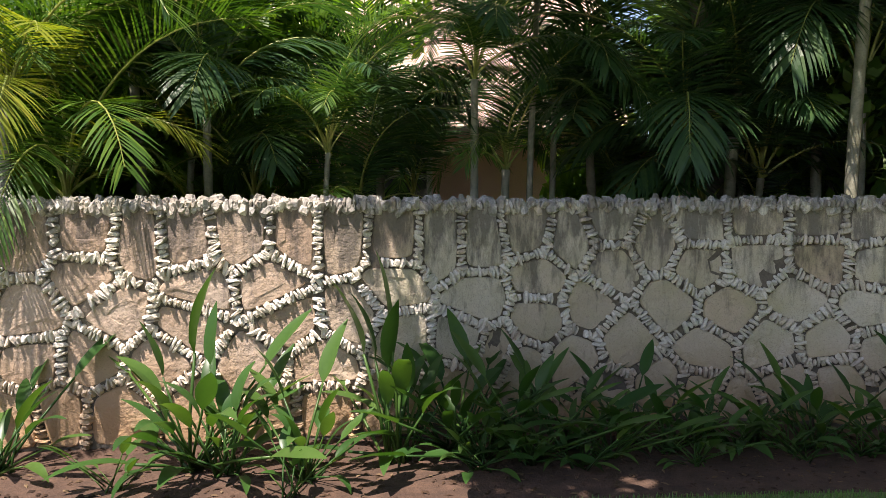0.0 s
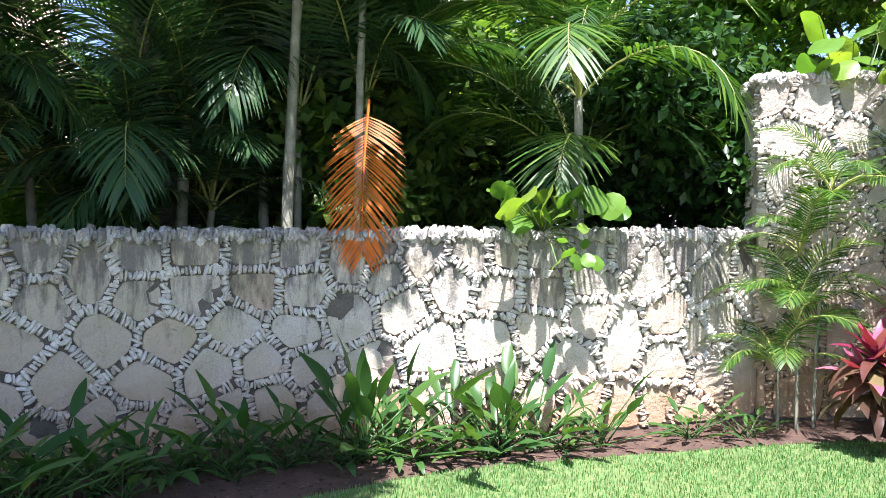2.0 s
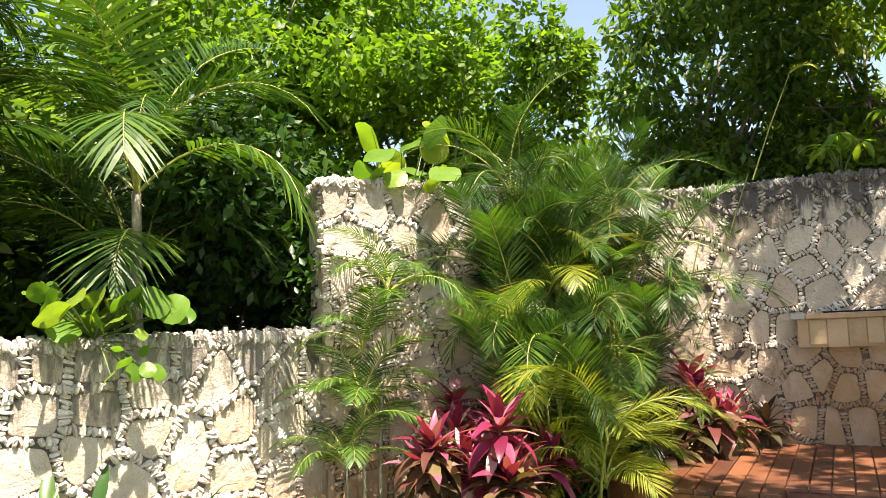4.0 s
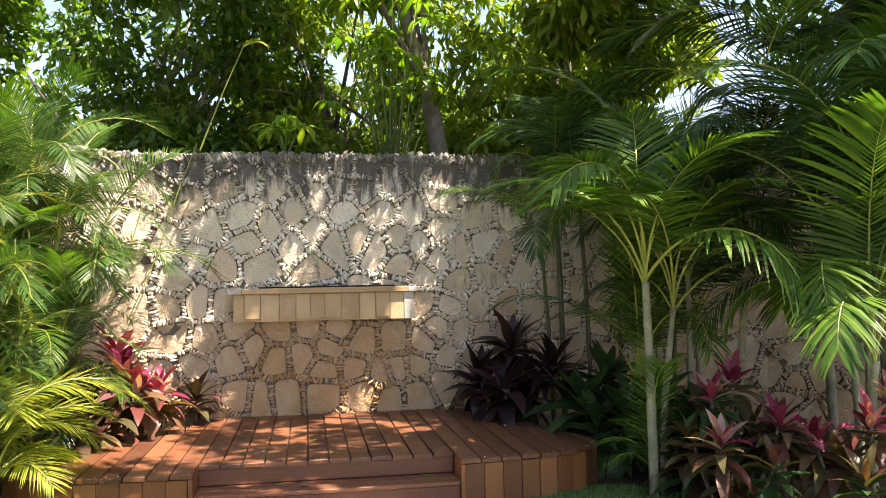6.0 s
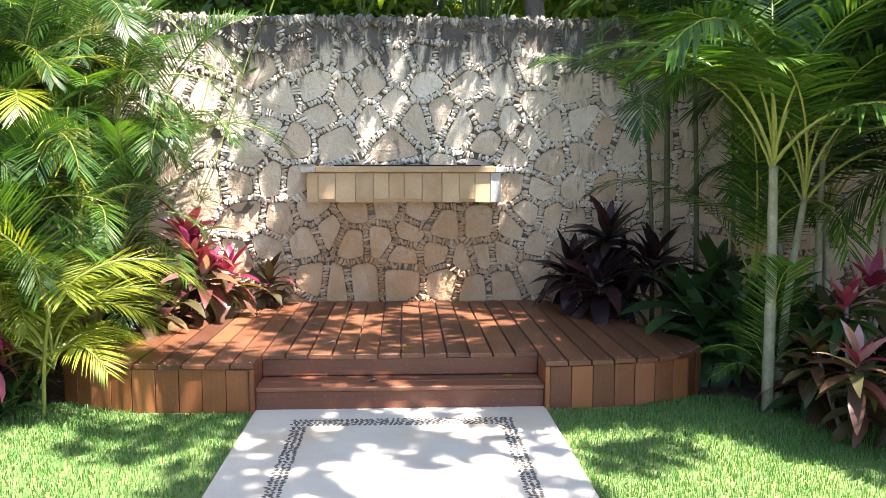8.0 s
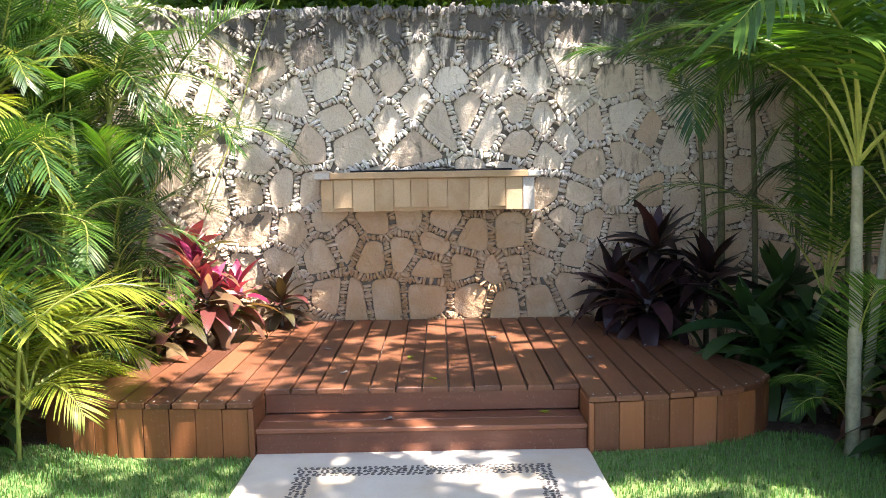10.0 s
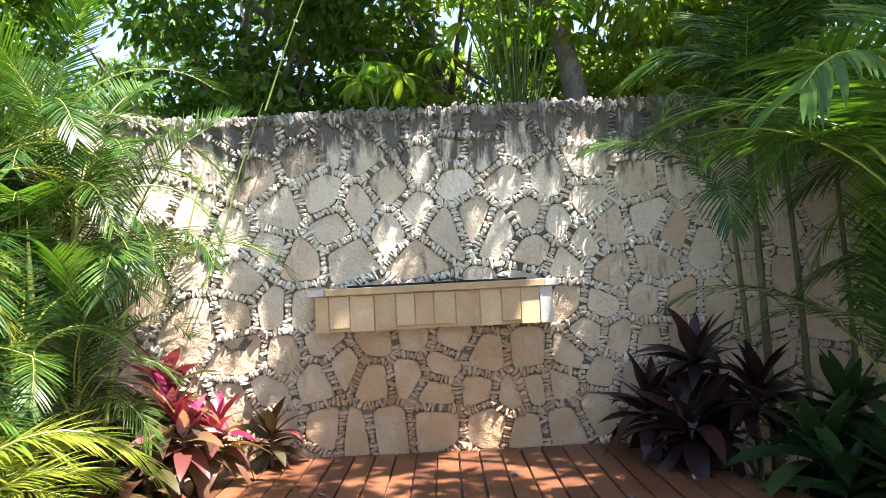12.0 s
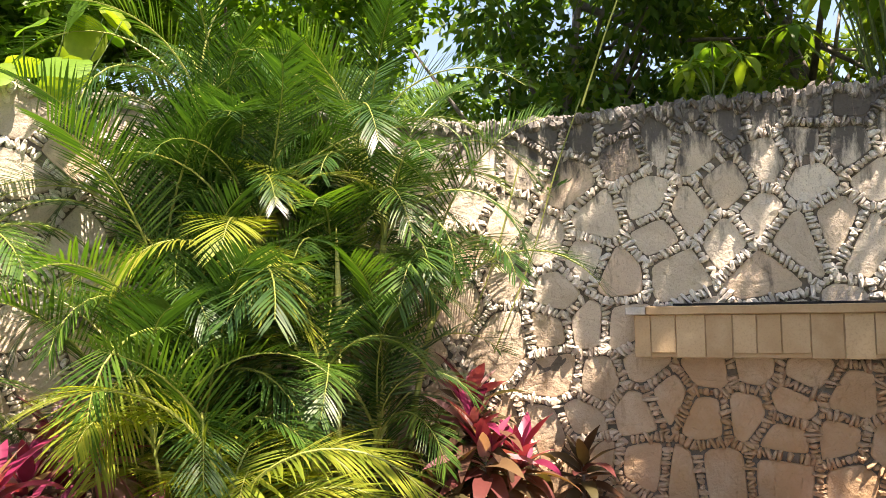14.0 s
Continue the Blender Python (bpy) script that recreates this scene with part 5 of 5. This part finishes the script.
HIGH_STONES += [(4.20, 1.97), (4.47, 1.79), (4.86, 1.66), (5.06, 1.88), (5.27, 1.78), (5.57, 2.03), (5.67, 1.80), (5.99, 1.98), (6.19, 2.12), (6.37, 1.98), (6.19, 1.77), (6.65, 2.06), (6.83, 1.97), (7.03, 2.06), (7.27, 1.98), (7.50, 2.13), (7.64, 1.94), (7.46, 1.83), (7.96, 2.00), (8.16, 1.86), (8.39, 1.77), (8.69, 1.79), (8.46, 2.06), (8.87, 1.81)]
HIGH_STONES += [(4.78, 1.40), (5.07, 1.44), (5.30, 1.42), (4.51, 1.36), (5.81, 1.41), (6.26, 1.41), (6.72, 1.40), (7.09, 1.78), (7.31, 1.67), (7.29, 1.39), (7.46, 1.48), (7.67, 1.57), (7.57, 1.34), (7.89, 1.37), (8.00, 1.64), (8.18, 1.32), (8.47, 1.31), (8.71, 1.52), (9.01, 1.49), (8.78, 1.22), (9.05, 1.85)]
HIGH_STONES += [(4.83, 1.12), (5.14, 1.07), (5.43, 1.17), (5.85, 1.15), (6.12, 1.18), (6.42, 1.13), (6.67, 0.98), (6.99, 0.99), (7.29, 0.96), (7.46, 1.14), (7.69, 1.09), (7.55, 0.82), (7.91, 1.04)]
HIGH_STONES += [(5.01, 0.79), (5.38, 0.88), (5.58, 0.97), (5.82, 0.86), (6.06, 0.88), (6.34, 0.96), (6.28, 0.73), (6.61, 0.75), (6.84, 0.70), (7.02, 0.75), (7.22, 0.77), (7.77, 0.77)]
HIGH_STONES += [(5.05, 0.55), (5.45, 0.50), (5.65, 0.47), (5.89, 0.50), (6.26, 0.52), (6.68, 0.50), (6.94, 0.42), (7.23, 0.45), (7.50, 0.57), (4.78, 0.70), (7.86, 0.49)]
LOW_STONES = []
LOW_STONES += [(3.42, 1.34), (3.81, 1.35), (4.14, 1.30), (4.41, 1.31), (4.79, 1.35), (5.13, 1.33), (5.42, 1.33), (5.78, 1.30), (6.14, 1.29), (6.41, 1.29), (6.79, 1.36), (7.08, 1.30), (7.40, 1.45), (7.42, 1.08), (7.73, 1.27), (8.04, 1.42), (8.03, 1.12), (8.43, 1.45), (8.44, 1.15), (8.88, 1.45), (8.88, 1.16), (9.17, 1.44)]
LOW_STONES += [(3.44, 0.86), (3.79, 1.10), (3.98, 0.85), (4.49, 1.01), (4.97, 1.05), (4.42, 0.78), (5.09, 0.78), (5.49, 0.81), (5.77, 1.03), (6.40, 0.88), (6.87, 1.04), (6.85, 0.73), (7.27, 0.83), (7.82, 0.83), (8.25, 0.78), (8.72, 0.88), (8.94, 0.59), (9.18, 0.82), (9.22, 1.14)]
LOW_STONES += [(3.47, 0.56), (3.81, 0.56), (4.25, 0.54), (4.85, 0.49), (5.29, 0.51), (5.81, 0.63), (6.29, 0.61), (6.73, 0.41), (6.54, 0.50), (7.13, 0.42), (7.53, 0.58), (7.79, 0.22), (8.09, 0.50), (8.54, 0.55), (9.26, 0.54), (8.67, 0.25), (8.04, 0.18), (8.99, 0.32)]
LOW_STONES += [(3.60, 0.23), (3.98, 0.21), (4.45, 0.23), (5.29, 0.18), (5.76, 0.15), (4.95, 0.17), (7.32, 0.15), (3.36, 0.18), (8.30, 0.08), (6.21, 0.26)]
LOW_STONES += [(9.61, 1.35), (9.82, 1.50), (9.85, 1.24), (9.58, 0.94), (9.98, 1.00), (9.76, 0.54), (10.13, 1.41), (10.54, 1.41), (10.77, 1.43), (10.37, 1.19), (10.72, 1.12), (11.08, 1.41), (11.08, 1.10), (11.03, 0.83), (11.56, 1.45), (11.51, 1.18), (11.51, 0.91), (11.79, 1.45), (12.03, 1.26), (11.76, 0.77), (12.19, 0.89), (12.37, 1.44), (12.62, 1.16), (12.53, 0.69)]
LOW_STONES += [(11.27, 0.56), (10.67, 0.75), (12.19, 0.52), (9.43, 0.33), (10.19, 0.67), (12.71, 0.82)]

stone_wall("wall_low", "low fieldstone wall with wedge stones packed in the joints", LOW_LINE, 1.56, 0.385, 0.33, 0.070, 3, M_STONE_LOW, M_CHIP_LOW, (5.0, 8.6, 0.7, 1.5), LOW_STONES, chip=(0.021, 0.042), reach=(0.06, 0.095))
stone_wall("wall_high", "tall pale fieldstone wall stained black along its top", HIGH_LINE, 2.88, 0.305, 0.325, 0.060, 5, M_STONE_HIGH, M_CHIP_HIGH, (4.4, 7.1, 1.6, 2.3), HIGH_STONES)


# ---- pebble border and grass ----
def scatter_pebbles():
    rng = random.Random(21)
    bm = bmesh.new()
    bmesh.ops.create_icosphere(bm, subdivisions=1, radius=1)
    me = bpy.data.meshes.new("pebble")
    bm.to_mesh(me)
    bm.free()
    me.materials.append(M_PEBBLE)
    me.shade_smooth()
    spots = []
    for x0, x1, y0, y1 in ((6.65, 6.79, -1.075, 0.26), (1.5, 6.65, 0.165, 0.26), (1.5, 6.65, -1.075, -0.98)):
        x = x0 + 0.01
        while x < x1:
            y = y0 + 0.012
            while y < y1:
                spots.append((x + rng.uniform(-0.005, 0.005), y + rng.uniform(-0.006, 0.006)))
                y += rng.uniform(0.026, 0.036)
            x += 0.022
    spots.sort(key=lambda p: -p[0])
    vs, fs = [], []
    for i, (x, y) in enumerate(spots):
        m = Matrix.Translation((x, y, 0.006)) @ pose(0, 0, 0, 0, 0, rng.uniform(60, 120)) @ Matrix.Diagonal((rng.uniform(0.010, 0.016), rng.uniform(0.006, 0.009), 0.006, 1))
        if i < 300:
            ob = part("pebble", me, None, path)
            ob.matrix_basis = m
        else:
            o = len(vs)
            vs += [m @ v.co for v in me.vertices]
            fs += [tuple(k + o for k in p.vertices) for p in me.polygons]
    tagged(part("pebbles", mesh_of("pebbles", vs, fs, M_PEBBLE, True), None, path), kind="stuff")


scatter_pebbles()


def inside(px, py, poly):
    c = np.zeros(len(px), bool)
    j = len(poly) - 1
    for i in range(len(poly)):
        (xi, yi), (xj, yj) = poly[i], poly[j]
        if yi != yj:
            c ^= ((yi > py) != (yj > py)) & (px < (xj - xi) * (py - yi) / (yj - yi) + xi)
        j = i
    return c


def grow_grass():
    rs = np.random.RandomState(5)
    spots = []
    for x0, x1, y0, y1, dens in ((4.4, 7.25, -3.6, 2.4, 6500), (0.4, 7.2, 2.4, 4.45, 4200), (0.4, 4.4, -3.6, 2.4, 2600), (-3.0, 0.4, -5.5, 4.3, 1300), (0.4, 7.2, -6.3, -3.6, 1800)):
        n = int((x1 - x0) * (y1 - y0) * dens)
        x, y = rs.uniform(x0, x1, n), rs.uniform(y0, y1, n)
        ok = inside(x, y, lawn_outline) & ~((y > PATH_Y0 - 0.01) & (y < PATH_Y1 + 0.01)) & ~((x > 6.97) & (y < 1.3) & (y > -2.0))
        ok &= rs.uniform(size=n) > 0.35 * (0.5 + 0.5 * np.sin(x * 3.1 + 1.3 * np.sin(y * 2.3)) * np.sin(y * 2.7 + x))
        spots.append(np.stack([x[ok], y[ok]], 1))
    p = np.concatenate(spots)
    n = len(p)
    h = rs.uniform(0.010, 0.023, n) * (0.85 + 0.25 * np.sin(p[:, 0] * 2.2) * np.sin(p[:, 1] * 1.9))
    az, lean, w = rs.uniform(0, 2 * np.pi, n), rs.uniform(0.1, 0.9, n) * h, rs.uniform(0.002, 0.0036, n)
    d = np.stack([np.cos(az), np.sin(az)], 1)
    s = np.stack([-d[:, 1], d[:, 0]], 1)
    z0 = np.full(n, -0.014)
    a = np.column_stack([p - s * w[:, None], z0])
    b = np.column_stack([p + s * w[:, None], z0])
    c = np.column_stack([p + d * (lean * 0.4)[:, None] + s * w[:, None] * 0.6, h * 0.6])
    e = np.column_stack([p + d * (lean * 0.4)[:, None] - s * w[:, None] * 0.6, h * 0.6])
    t = np.column_stack([p + d * lean[:, None], h])
    V = np.stack([a, b, c, e, t], 1).reshape(-1, 3)
    i = np.arange(n) * 5
    F = np.concatenate([np.stack([i, i + 1, i + 2], 1), np.stack([i, i + 2, i + 3], 1), np.stack([i + 3, i + 2, i + 4], 1)])
    me = bpy.data.meshes.new("grass")
    me.vertices.add(len(V))
    me.vertices.foreach_set("co", V.ravel())
    me.loops.add(len(F) * 3)
    me.loops.foreach_set("vertex_index", F.ravel().astype(np.int32))
    me.polygons.add(len(F))
    me.polygons.foreach_set("loop_start", np.arange(0, len(F) * 3, 3, dtype=np.int32))
    me.update(calc_edges=True)
    me.materials.append(M_GRASS)
    tagged(new("grass", me), "short bright green lawn grass blades", "grass", kind="stuff")


grow_grass()


def scatter_litter():
    """Dry leaves, chips and clods lying on the soil of the beds."""
    rs = np.random.RandomState(8)
    vs, fs = [], []
    for x0, x1, y0, y1, n in ((-3.0, 6.6, 3.6, 5.6, 2600), (6.4, 9.3, 1.3, 3.6, 700), (5.6, 9.3, -4.6, -2.4, 900)):
        for x, y in zip(rs.uniform(x0, x1, n), rs.uniform(y0, y1, n)):
            if inside(np.array([x]), np.array([y]), lawn_outline)[0] and rs.uniform() < 0.93:
                continue
            a, r, z = rs.uniform(0, 6.3), rs.uniform(0.010, 0.035), -0.017
            c, d, w = r * math.cos(a), r * math.sin(a), rs.uniform(0.25, 0.6)
            h = rs.uniform(0.003, 0.016)
            o = len(vs)
            vs += [(x - c, y - d, z), (x + d * w, y - c * w, z + h * rs.uniform(0.2, 1)), (x + c, y + d, z + h * 0.3), (x - d * w, y + c * w, z + h * rs.uniform(0.2, 1)), (x, y, z + h)]
            fs += [(o, o + 1, o + 4), (o + 1, o + 2, o + 4), (o + 2, o + 3, o + 4), (o + 3, o, o + 4)]
    tagged(new("leaf_litter", mesh_of("leaf_litter", vs, fs, M_LITTER)), "dry brown leaves and soil clods on the planting beds", "litter", kind="stuff")


scatter_litter()
